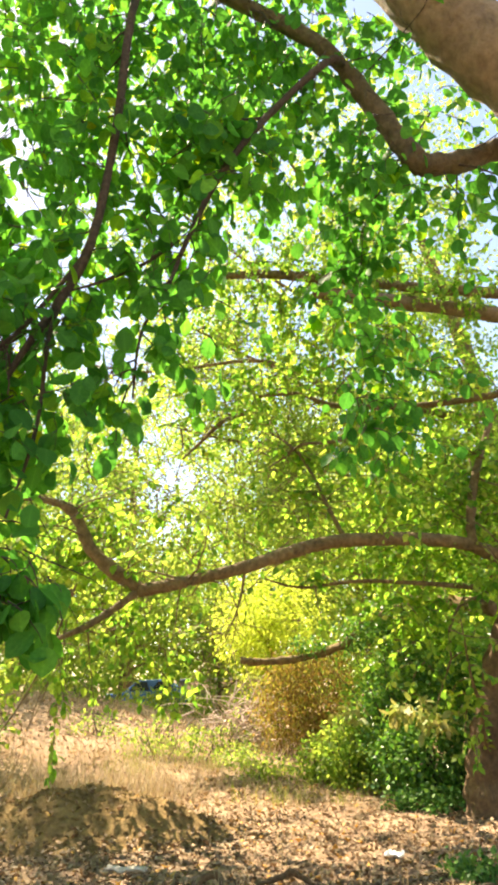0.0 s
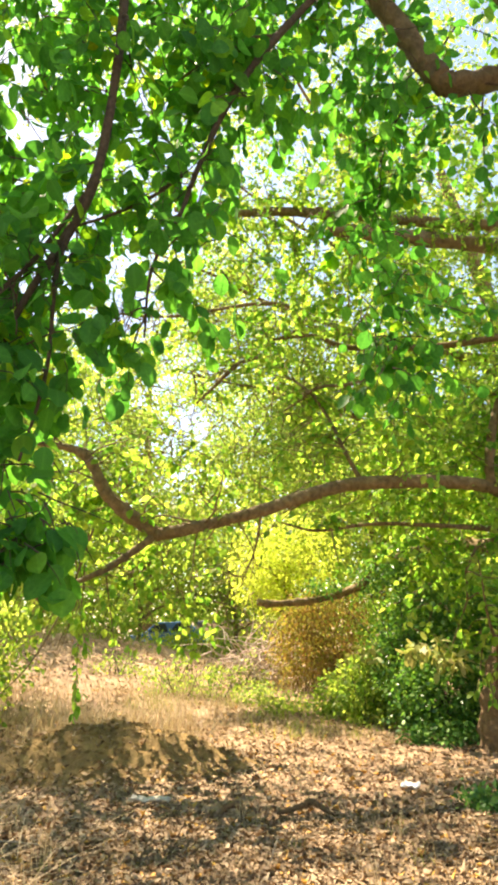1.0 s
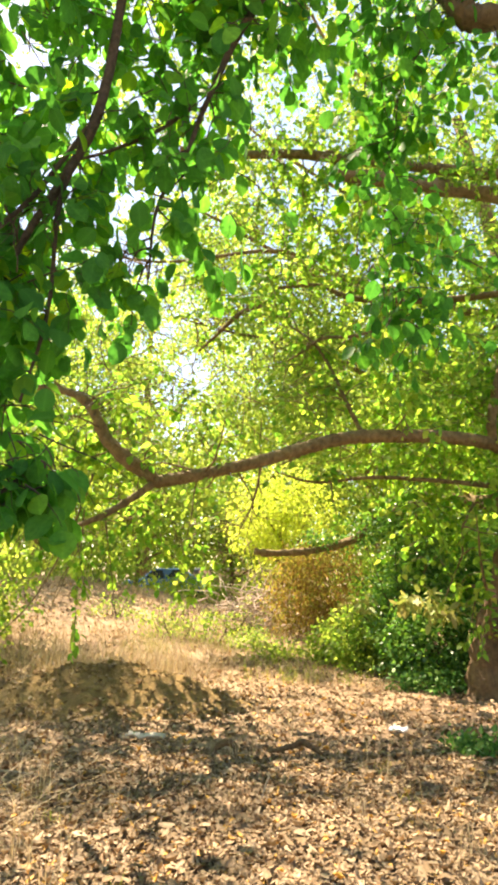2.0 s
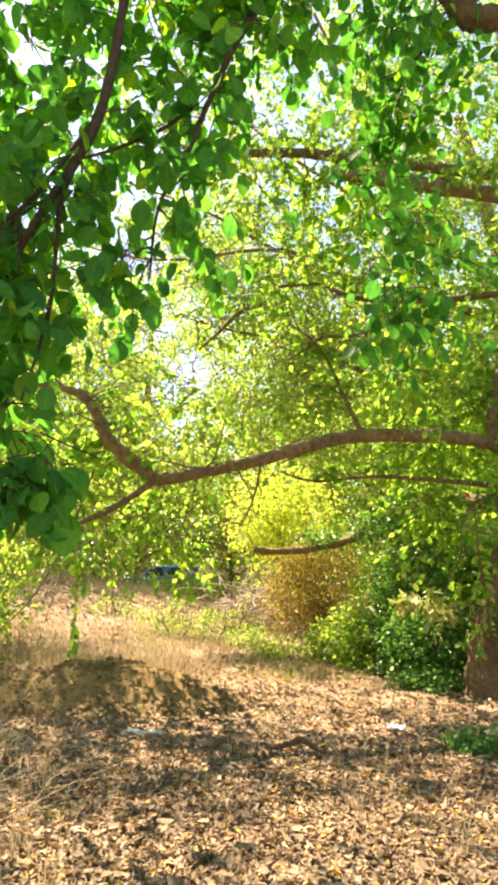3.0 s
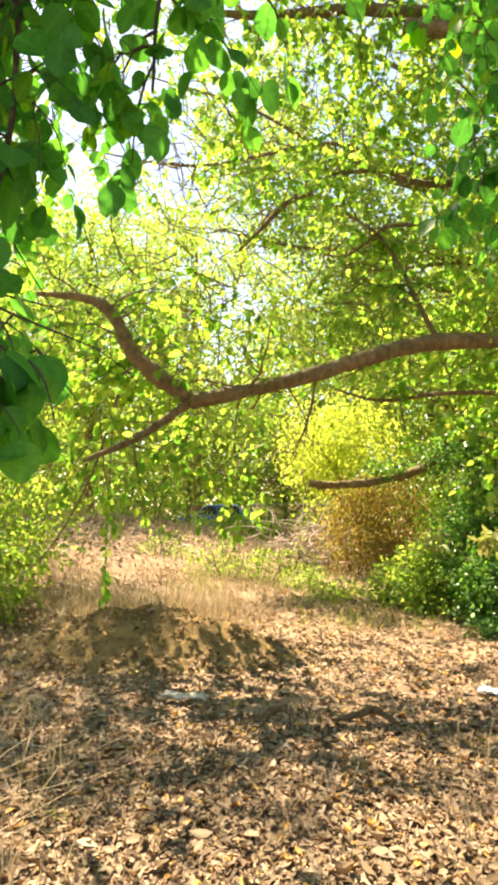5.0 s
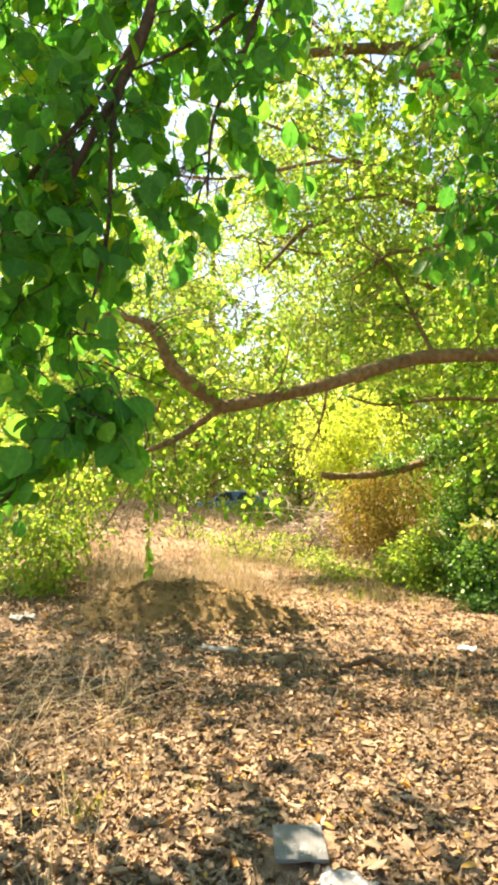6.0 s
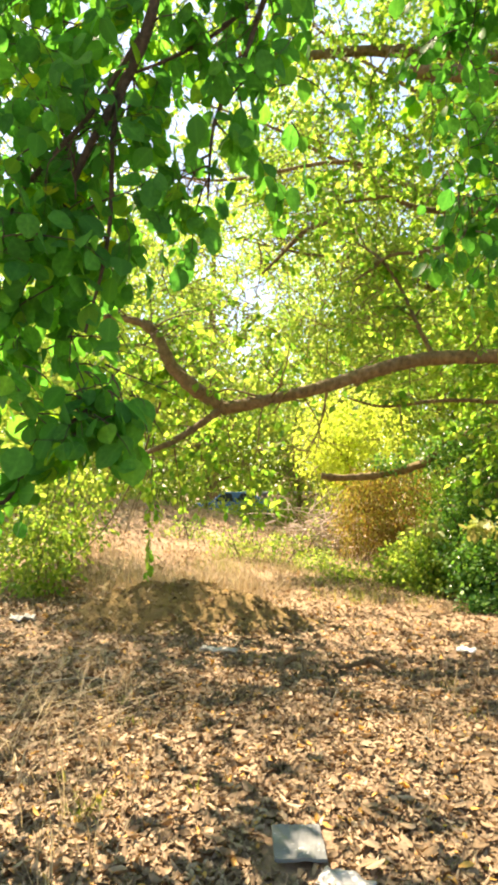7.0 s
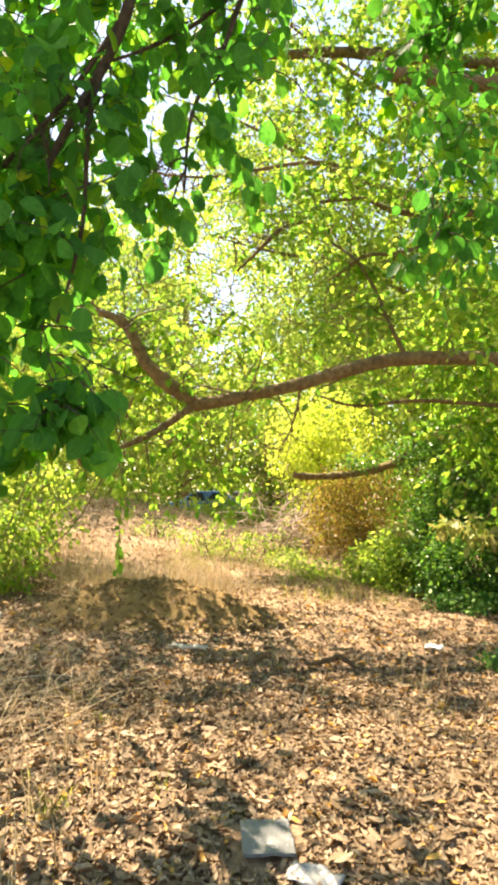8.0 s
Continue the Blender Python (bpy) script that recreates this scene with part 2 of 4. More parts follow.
def tube(line, sides=10, rough=0.0, seed=0):
    """Tapered limb round a line of (x, y, z, radius), knobbly by rough."""
    line = np.asarray(line)
    c, r = line[:, :3], np.maximum(line[:, 3], 0.0015)
    way = unit(np.gradient(c, axis=0))
    ref = np.array([0.31, 0.9, 0.3])
    a = unit(np.cross(way, ref))
    b = np.cross(way, a)
    ang = np.linspace(0, 2 * np.pi, sides, endpoint=False)
    g = np.random.default_rng(seed)
    knob = 1 + rough * g.normal(size=(len(c), 1)) * 0.5 + rough * g.normal(size=(len(c), sides)) * 0.5
    ring = c[:, None] + (r[:, None] * knob)[..., None] * (np.cos(ang)[None, :, None] * a[:, None] + np.sin(ang)[None, :, None] * b[:, None])
    n, tris = len(c), []
    i, j = np.meshgrid(np.arange(n - 1), np.arange(sides), indexing="ij")
    k = (j + 1) % sides
    q = [i * sides + j, i * sides + k, (i + 1) * sides + k, (i + 1) * sides + j]
    tris = np.concatenate([np.stack([q[0], q[1], q[2]], -1).reshape(-1, 3), np.stack([q[0], q[2], q[3]], -1).reshape(-1, 3)])
    verts = np.vstack([ring.reshape(-1, 3), c[:1], c[-1:]])
    caps = [(n * sides, (s + 1) % sides, s) for s in range(sides)] + [(n * sides + 1, (n - 1) * sides + s, (n - 1) * sides + (s + 1) % sides) for s in range(sides)]
    return verts, np.vstack([tris, caps])


def joined(pieces):
    vs, fs, at = [], [], 0
    for v, f in pieces:
        vs.append(v)
        fs.append(np.asarray(f) + at)
        at += len(v)
    return np.vstack(vs), np.vstack(fs)


def limb(name, pts, mat, parent, sides=12, rough=0.08, label="", steps=7):
    line = smooth_line(pts, steps)
    v, f = tube(line, sides, rough, len(pts) * 13 + sides)
    child(name, tri_mesh(name, v, f, mat, True), parent, label)
    return line


def wander(start, way, length, radius, n=7, bend=0.25, sag=0.0):
    """A crooked shoot as a line of (x, y, z, radius)."""
    p, d, out = np.array(start, float), unit(np.array(way, float)), []
    for i in range(n):
        out.append((*p, radius * (1 - 0.8 * i / (n - 1))))
        d = unit(d + rng.normal(size=3) * bend + np.array((0, 0, -sag)))
        p = p + d * length / (n - 1)
    return np.array(out)


def shoots(line, count, length, radius, first=0.15, sag=0.05, up=0.2, flat=1.0):
    """Side shoots off a limb, and second shoots off those."""
    out = []
    for _ in range(count):
        i = int(len(line) * rng.uniform(first, 1)) - 1
        way = rng.normal(size=3) * (1, flat, 0.7) + (0, 0, up)
        s = wander(line[i, :3], way, length * rng.uniform(0.5, 1.2), radius * rng.uniform(0.6, 1.2), 8, 0.22, sag)
        out.append(s)
        for _ in range(3):
            k = rng.integers(2, 7)
            out.append(wander(s[k, :3], rng.normal(size=3), length * rng.uniform(0.2, 0.5), s[k, 3] * 0.7, 6, 0.25, sag * 1.5))
    return out


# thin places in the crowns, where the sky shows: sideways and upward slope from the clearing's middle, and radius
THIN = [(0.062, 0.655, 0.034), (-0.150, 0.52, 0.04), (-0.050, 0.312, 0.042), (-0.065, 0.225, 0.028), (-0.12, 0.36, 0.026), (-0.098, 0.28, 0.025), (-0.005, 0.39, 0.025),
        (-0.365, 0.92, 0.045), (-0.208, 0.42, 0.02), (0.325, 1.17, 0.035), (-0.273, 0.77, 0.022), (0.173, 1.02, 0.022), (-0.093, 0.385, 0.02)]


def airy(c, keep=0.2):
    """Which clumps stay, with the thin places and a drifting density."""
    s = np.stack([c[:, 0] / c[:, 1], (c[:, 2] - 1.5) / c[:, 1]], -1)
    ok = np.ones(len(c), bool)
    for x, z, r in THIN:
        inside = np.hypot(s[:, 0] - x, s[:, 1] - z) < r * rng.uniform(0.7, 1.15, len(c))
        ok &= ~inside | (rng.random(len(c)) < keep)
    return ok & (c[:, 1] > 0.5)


def patchy(c, scale, cut):
    keep = np.array([noise.noise(Vector(p) * scale) for p in c])
    return keep > cut


def clump_leaves(centres, per, radius, size, shape, droop=0.6, flat=0.5, vary=0.3, keep=None):
    """Leaves round each clump's centre, splayed and hanging."""
    n = len(centres) * per
    off = rng.normal(size=(n, 3)) * (radius, radius, radius * 0.75)
    p = np.repeat(centres, per, 0) + off
    if keep is not None:
        ok = keep(p)
        p, off, n = p[ok], off[ok], int(ok.sum())
    way = unit(off) * 0.7 + rng.normal(size=(n, 3)) * 0.5 + (0, 0, -droop)
    up = rng.normal(size=(n, 3)) * 0.6 + (0, 0, flat)
    return spread(shape, p, way, up, size * rng.uniform(1 - vary, 1 + vary, n), rng.uniform(0.8, 1.15, n))


def spray_leaves(lines, gap, size, shape, droop=0.6, keep=None, start=0.1):
    """Leaves set alternately along each shoot, leaning outward and hanging."""
    ps, ts, sg = [], [], []
    for l in lines:
        c = l[:, :3]
        d = np.r_[0, np.cumsum(np.linalg.norm(np.diff(c, axis=0), axis=1))]
        at = np.arange(d[-1] * start, d[-1], gap)
        if len(at) == 0:
            continue
        at = np.r_[at + rng.normal(size=len(at)) * gap * .25, d[-1]]
        p = np.stack([np.interp(at, d, c[:, k]) for k in range(3)], -1)
        g = np.gradient(c, axis=0)
        t = np.stack([np.interp(at, d, g[:, k]) for k in range(3)], -1)
        ps.append(p), ts.append(t), sg.append(np.where(np.arange(len(at)) % 2, 1.0, -1.0))
    p, t, sg = np.vstack(ps), unit(np.vstack(ts)), np.concatenate(sg)
    if keep is not None:
        ok = keep(p)
        p, t, sg = p[ok], t[ok], sg[ok]
    n = len(p)
    side = unit(np.cross(t, (0, 0, 1.0)) + rng.normal(size=(n, 3)) * .35) * sg[:, None]
    way = t * .55 + side * .8 + rng.normal(size=(n, 3)) * .22 + (0, 0, -droop)
    up = rng.normal(size=(n, 3)) * .45 + (0, 0, .8)
    return spread(shape, p + unit(way) * size * .12, way, up, size * rng.uniform(.6, 1.25, n), rng.uniform(.85, 1.15, n))


def hanging(n, lo, hi, length, radius, sag=0.12, cut=None, scale=1.3):
    """Loose shoots that fill a mass of the crown."""
    b = in_box(n, lo, hi)
    if cut is not None:
        b = b[patchy(b, scale, cut)]
    return [wander(q, rng.normal(size=3) * (1, .6, .6) + (0, 0, -.3), length * rng.uniform(.5, 1.3), radius, 7, .2, sag) for q in b]


def in_box(n, lo, hi):
    return rng.uniform(lo, hi, (n, 3))


def along(lines, n, radius):
    """Clump centres strewn about shoots, thicker towards their ends."""
    pts = np.vstack([l[len(l) // 3:, :3] for l in lines])
    return pts[rng.integers(0, len(pts), n)] + rng.normal(size=(n, 3)) * radius


def thing(name, at, label, category, group="", kind=""):
    ob = new(name)
    ob.location = at
    ob.empty_display_size = 0.2
    bpy.context.view_layer.update()
    return tagged(ob, label, category, group, kind)


def rooted(parent):
    """Let children given in world places keep them."""
    inv = Matrix.Translation(-Vector(parent.location))
    for o in parent.children:
        o.matrix_parent_inverse = inv


def single_leaves(parent, shape, mat, places, ways, ups, sizes, name="leaf"):
    """Leaves that can be told apart, each its own object on a shared mesh."""
    v0, f0 = shape
    me = tri_mesh(name, v0, f0, mat, rib=np.abs(v0[:, 0]))
    for p, w, u, s in zip(places, unit(ways), ups, sizes):
        z = unit(u - (u @ w) * w)
        x = np.cross(w, z)
        ob = new(name, me)
        ob.parent = parent
        m = Matrix((( *[x[0], w[0], z[0]], p[0]), (*[x[1], w[1], z[1]], p[1]), (*[x[2], w[2], z[2]], p[2]), (0, 0, 0, 1)))
        ob.matrix_basis = m @ Matrix.Diagonal((s, s, s, 1))


ROUND, SIMPLE, KITE, DRYLEAF = (leaf_shape(k) for k in ("round", "simple", "kite", "dry"))

_v = leaf_shape("simple")[0]
CRUMPLED = (np.column_stack([_v[:, 0] * .72 + .05 * np.sin(9 * _v[:, 1]), _v[:, 1], _v[:, 2] + .10 * np.sin(8 * _v[:, 1] + 9 * _v[:, 0]) + .5 * np.abs(_v[:, 0]) ** 1.5]), leaf_shape("simple")[1])
_d = leaf_shape("simple")[0]
CURLED = (np.column_stack([_d[:, 0] * .62 - .04 * _d[:, 1], _d[:, 1], _d[:, 2] + .06 * np.sin(5 * _d[:, 1] - 6 * _d[:, 0])]), leaf_shape("simple")[1])


# ---- ground ----
def step(a, b, x):
    u = np.clip((x - a) / (b - a), 0, 1)
    return u * u * (3 - 2 * u)


def height(x, y):
    x, y = np.asarray(x, float), np.asarray(y, float)
    h = 0.025 * np.sin(x * 1.9 + 0.6 * y) * np.sin(y * 1.3 + 0.4) + 0.012 * np.sin(x * 5.1) * np.sin(y * 4.3 + x)
    h = h * step(80, 30, np.hypot(x, y))
    rise = 0.95 * step(9.5, 19, y) * step(1.0, -5.0, x) + 0.25 * step(10, 18, y)
    return h + rise * step(29, 22, y)


def graded(lo, hi, near, n):
    u = np.linspace(-1, 1, n)
    s = np.sinh(u * 5.2) / np.sinh(5.2)
    return np.where(s < 0, near + s * (near - lo), near + s * (hi - near))


gx, gy = graded(-500, 500, 0.0, 161), graded(-500, 600, 6.0, 191)
X, Y = np.meshgrid(gx, gy)
Z = height(X, Y)
gv = np.stack([X, Y, Z], -1).reshape(-1, 3)
r_, c_ = np.meshgrid(np.arange(len(gy) - 1), np.arange(len(gx) - 1), indexing="ij")
q0 = r_ * len(gx) + c_
gf = np.concatenate([np.stack([q0, q0 + 1, q0 + len(gx) + 1], -1).reshape(-1, 3), np.stack([q0, q0 + len(gx) + 1, q0 + len(gx)], -1).reshape(-1, 3)])
ground = tagged(new("ground", tri_mesh("ground", gv, gf, soil, True)), "sandy earth clearing strewn with dry fallen leaves", "ground", kind="structure")

# ---- dirt mound ----
MX, MY = -1.27, 7.6


def mound_height(x, y):
    u, v = x - MX, y - MY
    ridge = 0.46 * np.exp(-np.abs(u / 0.82) ** 2.2 - np.abs(v / 0.64) ** 2.6) + 0.19 * np.exp(-((u + 0.9) / 0.5) ** 2 - (v / 0.5) ** 2)
    ridge = ridge + 0.20 * np.exp(-((u - 0.95) / 0.6) ** 2 - ((v + 0.15) / 0.45) ** 2)
    lump = 0.026 * np.sin(u * 7 + 1) * np.sin(v * 6 + u * 3) + 0.018 * np.sin(u * 13 + v * 9) * np.sin(v * 15 - u * 4) + 0.015 * np.sin(u * 31) * np.sin(v * 37 + u * 8)
    return ridge + lump * np.minimum(ridge * 5, 1) - 0.05


def build_mound():
    n = 135
    x, y = np.meshgrid(np.linspace(MX - 2.0, MX + 2.0, n), np.linspace(MY - 1.4, MY + 1.4, n))
    z = mound_height(x, y) + height(x, y)
    z += np.random.default_rng(3).normal(size=z.shape) * 0.006
    v = np.stack([x, y, z], -1).reshape(-1, 3)
    r, c = np.meshgrid(np.arange(n - 1), np.arange(n - 1), indexing="ij")
    q = r * n + c
    f = np.concatenate([np.stack([q, q + 1, q + n + 1], -1).reshape(-1, 3), np.stack([q, q + n + 1, q + n], -1).reshape(-1, 3)])
    return tagged(new("dirt_mound", tri_mesh("dirt_mound", v, f, mound_soil, True)), "low heap of bare brown earth among fallen leaves", "mound")


mound = build_mound()


def clods():
    n = 2600
    g = np.random.default_rng(11)
    x, y = MX + g.normal(size=n) * .75, MY + g.normal(size=n) * .5
    ok = (mound_height(x, y) > .02) & (np.abs(x - MX) < 1.9) & (np.abs(y - MY) < 1.3)
    x, y = x[ok], y[ok]
    n = len(x)
    t = np.array([(1, 1, 1), (-1, -1, 1), (-1, 1, -1), (1, -1, -1), (1.3, 0, 0), (0, 1.3, .3), (0, -1.2, .2), (-1.2, .1, 0)], float) * .6
    faces = np.array([(0, 4, 5), (0, 5, 1), (0, 1, 6), (0, 6, 4), (1, 5, 7), (1, 7, 6), (7, 5, 2), (5, 4, 2), (6, 7, 3), (6, 3, 4), (2, 4, 3), (2, 3, 7)])
    size = .008 + .03 * g.random(n) ** 3
    v = t[None] * (1 + g.normal(size=(n, 8, 3)) * .3) * size[:, None, None]
    v += np.stack([x, y, mound_height(x, y) + height(x, y)], -1)[:, None]
    f = faces[None] + (np.arange(n) * 8)[:, None, None]
    child("crumbled_earth", tri_mesh("crumbled_earth", v.reshape(-1, 3), f.reshape(-1, 3), mound_soil), mound, "crumbled clods of the same earth", "stuff")


clods()


def top(x, y):
    inside = (np.abs(x - MX) < 1.95) & (np.abs(y - MY) < 1.35)
    return height(x, y) + np.where(inside, np.maximum(mound_height(x, y), 0), 0)


# ---- arching tree ----
# sunny and shady patches of the ground: x, y, half widths, how shady
POOLS = [(-.5, 1.9, .6, .5, -.9), (.8, 5.8, .8, .3, -.4), (-.6, 4.6, .9, .4, .05), (.64, 3.8, .3, .2, -.5), (-1.6, 5.2, .9, 1.2, .30), (-1.3, 5.3, .25, .16, -.6), (-.95, 4.2, .3, .16, -.6), (-.45, 3.2, .35, .4, -.6), (.45, 2.55, .25, .2, .9), (1.0, 3.1, .35, .5, .4), (.5, 4.7, .5, .2, -.4), (3.2, 9.2, 1.0, .7, -.5), (1.2, 4.15, .6, .22, -.7), (.25, 3.95, .4, .16, -.6), (.55, 3.35, .35, .16, -.6), (-1.15, 3.05, .5, .3, -.5), (1.5, 5.1, .6, .2, -.5), (1.9, 7.6, 1.2, .6, -.5), (-1.4, 7.3, 1.5, .6, .34), (.5, 6.7, 1.5, .7, -.3), (-1.2, 9.9, 2.0, 1.4, -1.2), (0, 2.75, 2.6, .4, -.75), (.06, 2.9, .26, .2, 1.1)]


def shading(p):
    """How shady the patch of ground is that lies behind each leaf in the sun."""
    q = p[:, :2] - np.array(SUN_WAY.xy) / SUN_WAY.z * p[:, 2:]
    extra = sum(k * np.exp(-((q[:, 0] - x) / a) ** 2 - ((q[:, 1] - y) / c) ** 2) for x, y, a, c, k in POOLS)
    return extra + np.array([noise.noise(Vector((x * 0.65, y * 1.25, 0))) * .18 + 1.05 * noise.noise(Vector((x * 2.5, y * 4.4, 5))) + .6 * noise.noise(Vector((x * 6.5, y * 10.0, 9))) for x, y in q])


def dappled(p, cut, rest):
    """Which leaves stay so that sun flecks reach the leaf litter."""
    q = p[:, :2] - np.array(SUN_WAY.xy) / SUN_WAY.z * p[:, 2:]
    field = (np.abs(q[:, 0]) < 3.4) & (q[:, 1] > 2.3) & (q[:, 1] < 9.2)
    ok = ~field | (rng.random(len(p)) < rest)
    ok[~ok] = shading(p[~ok]) > cut
    return ok


def arching_tree():
    root = thing("arching_tree", (3.3, 7.8, 0), "leafy tree with one long low limb arching over the clearing", "tree")
    trunk = limb("trunk", [(3.22, 7.8, -0.1, .30), (3.25, 7.8, 0.4, .23), (3.36, 7.7, 0.95, .20), (3.55, 7.6, 1.6, .20), (3.95, 7.5, 2.6, .19), (4.6, 7.6, 4.0, .17), (5.2, 7.9, 5.6, .15), (5.4, 8.3, 7.2, .12), (5.3, 8.5, 9.0, .07)], bark_trunk, root, 16, 0.10, "leaning brown trunk, toned darker for its shade")
    arch = limb("limb", [(3.87, 7.5, 2.75, .10), (3.32, 7.4, 2.97, .08), (2.9, 7.4, 3.05, .078), (2.31, 7.3, 3.05, .08), (1.53, 7.2, 3.0, .08), (0.97, 7.1, 2.85, .078), (0.44, 7.0, 2.67, .07), (-0.06, 7.0, 2.55, .064), (-0.37, 6.9, 2.47, .07), (-0.70, 6.9, 2.41, .072)], bark_warm, root, 18, 0.09, "long low arching limb", 16)
    up = limb("branch", [(-0.66, 6.9, 2.42, .075), (-0.99, 6.9, 2.64, .08), (-1.25, 6.9, 2.89, .074), (-1.39, 6.9, 3.17, .06), (-1.53, 6.9, 3.34, .055), (-1.78, 6.95, 3.44, .04), (-2.2, 7.0, 3.5, .02)], bark_warm, root, 10, 0.12)
    low = limb("branch", [(-0.68, 6.9, 2.42, .045), (-0.95, 6.8, 2.21, .04), (-1.21, 6.7, 2.03, .034), (-1.6, 6.6, 1.85, .02)], bark_warm, root, 9, 0.1)
    stem = limb("branch", [(3.3, 7.4, 2.98, .06), (3.32, 7.4, 3.3, .06), (3.5, 7.5, 3.9, .05), (3.9, 7.6, 4.8, .035)], bark_warm, root, 9, 0.1)
    high = limb("branch", [(5.4, 8.3, 7.2, .10), (3.6, 8.8, 7.66, .09), (1.99, 9, 7.93, .08), (1.12, 9, 8.0, .076), (0.13, 9, 7.95, .066), (-0.7, 9.1, 8.1, .04)], bark_warm, root, 10, 0.1)
    stub = limb("branch", [(5.3, 8.1, 6.6, .13), (4.0, 8.4, 7.0, .12), (2.75, 8.5, 7.21, .115), (2.2, 8.5, 7.28, .11), (1.72, 8.5, 7.32, .10)], bark_pale, root, 12, 0.12, "thick pale broken branch")
    twig = limb("branch", [(1.72, 7.45, 3.1, .03), (1.55, 7.5, 3.5, .025), (1.4, 7.7, 4.0, .022), (1.2, 7.8, 4.38, .018), (0.9, 8.0, 4.7, .012)], bark_warm, root, 8, 0.1)
    cross = limb("branch", [(2.1, 7.9, 4.62, .02), (1.7, 7.8, 4.48, .022), (1.3, 7.75, 4.42, .022), (1.05, 7.8, 4.25, .018), (.85, 7.8, 4.12, .01)], bark_warm, root, 8, 0.1)
    mid = limb("branch", [(5.1, 7.8, 5.4, .06), (3.4, 8.6, 5.4, .05), (2.06, 9, 5.55, .045), (1.5, 9, 5.75, .035), (0.8, 8.8, 5.6, .02)], bark_warm, root, 8, 0.1)
    under = limb("branch", [(3.4, 7.6, 2.5, .034), (2.6, 7.7, 2.58, .028), (1.9, 7.8, 2.62, .024), (1.2, 7.8, 2.55, .019), (0.7, 7.7, 2.66, .010)], bark_warm, root, 8, 0.1)
    crook = limb("branch", [(0.55, 8.2, 5.05, .02), (0.25, 8.0, 4.85, .03), (-0.05, 8.0, 4.55, .025), (-0.3, 8.0, 4.3, .015)], bark_warm, root, 7, 0.1)
    lines = []
    for l, n, ln, r in ((arch, 14, 1.0, .014), (up, 10, 0.9, .012), (low, 5, 0.6, .01), (high, 20, 1.6, .02), (stub, 9, 1.3, .016), (twig, 8, 0.9, .012), (mid, 12, 1.3, .015), (under, 8, 0.7, .01), (trunk, 14, 2.0, .03), (stem, 7, 1.2, .016), (crook, 5, .8, .01), (cross, 5, .7, .01)):
        lines += shoots(l, n, ln, r)
    # hanging whips below the limb
    for x, y, z, ln in ((-1.5, 7.3, 2.5, 1.9), (-1.2, 6.8, 2.05, 1.0), (-0.25, 7.0, 2.5, .8), (1.3, 7.3, 2.5, .5), (-1.62, 7.2, 2.4, 1.2)):
        lines.append(wander((x, y, z), (rng.normal() * 0.1 - .05, 0, -1), ln, .011, 9, 0.08, 0.12))
    limb("branch", [(-1.38, 6.95, 2.5, .016), (-1.5, 7.0, 2.15, .014), (-1.66, 7.0, 1.7, .012), (-1.98, 7.0, 1.12, .008), (-2.35, 7.0, .75, .004)], bark_warm, root, 6, 0.1)
    drop = limb("branch", [(.47, 7.08, 2.66, .018), (.43, 7.1, 2.42, .014), (.37, 7.12, 2.2, .011), (.31, 7.1, 2.06, .008), (.24, 7.1, 1.92, .005)], bark_warm, root, 7, 0.12)
    bare_ones = [wander(drop[i, :3], (rng.normal() * .5 - .2, rng.normal() * .3, -.8), rng.uniform(.2, .5), .006, 7, .16, .08) for i in (6, 10, 13, 17, 20, 23)]
    for q in in_box(260, (-1.7, 7.8, 3.0), (2.2, 9.2, 6.8)):
        bare_ones.append(wander(q, rng.normal(size=3) + (-.5, 0, .1), rng.uniform(.4, 1.3), .008, 7, .2, .03))
    for q in in_box(16, (-2.9, 7.3, 1.6), (-1.7, 8.4, 2.6)):
        bare_ones.append(wander(q, (-.5, 0, -1), rng.uniform(.6, 1.4), .007, 7, .12, .08))
    v, f = joined([tube(l, 5, 0.05, i) for i, l in enumerate(lines + bare_ones)])
    child("twiggery", tri_mesh("twiggery", v, f, bark_warm, True), root, "thin crooked brown twigs", "stuff")
    # leaves along the shoots, and loose shoots in the crown's masses
    whips = lines[-5:]
    loose = []
    for n, lo, hi in ((150, (-1.9, 7.6, 3.4), (3.6, 10.0, 5.4)), (520, (-2.2, 7.6, 5.2), (4.8, 10.5, 8.2)), (230, (-2.5, 7.0, 8.0), (5.2, 11.0, 11.0)), (60, (3.4, 7.5, 5.5), (6.6, 10.0, 10.0)), (110, (-1.9, 7.2, 1.6), (0.4, 8.4, 2.5)), (130, (-1.8, 7.2, 2.75), (-0.2, 7.9, 3.8)), (60, (-2.7, 7.2, 2.5), (-1.6, 8.3, 3.9)), (270, (2.2, 7.4, 1.6), (4.3, 9.0, 4.4))):
        loose += hanging(n, lo, hi, .65, .007, .1, -0.15, 1.5)
    v, f = joined([tube(l, 4, 0.05, i) for i, l in enumerate(loose)])
    child("fine_twiggery", tri_mesh("fine_twiggery", v, f, bark_warm, True), root, kind="stuff")
    bare = np.vstack([arch, up, low])[:, :3]
    wood = np.vstack([twig, crook, cross, mid[len(mid) // 3:], high[len(high) // 3:], stub[len(stub) // 2:], under])
    ws = np.column_stack([wood[:, 0] / wood[:, 1], (wood[:, 2] - 1.5) / wood[:, 1], wood[:, 3] / wood[:, 1]])

    def stays(p):
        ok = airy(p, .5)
        far = np.min(np.hypot(p[:, None, 0] - bare[None, ::3, 0], p[:, None, 2] - bare[None, ::3, 2]), 1)
        ok &= ~((far < .20) & (p[:, 1] < 7.5)) | (rng.random(len(p)) < .16)
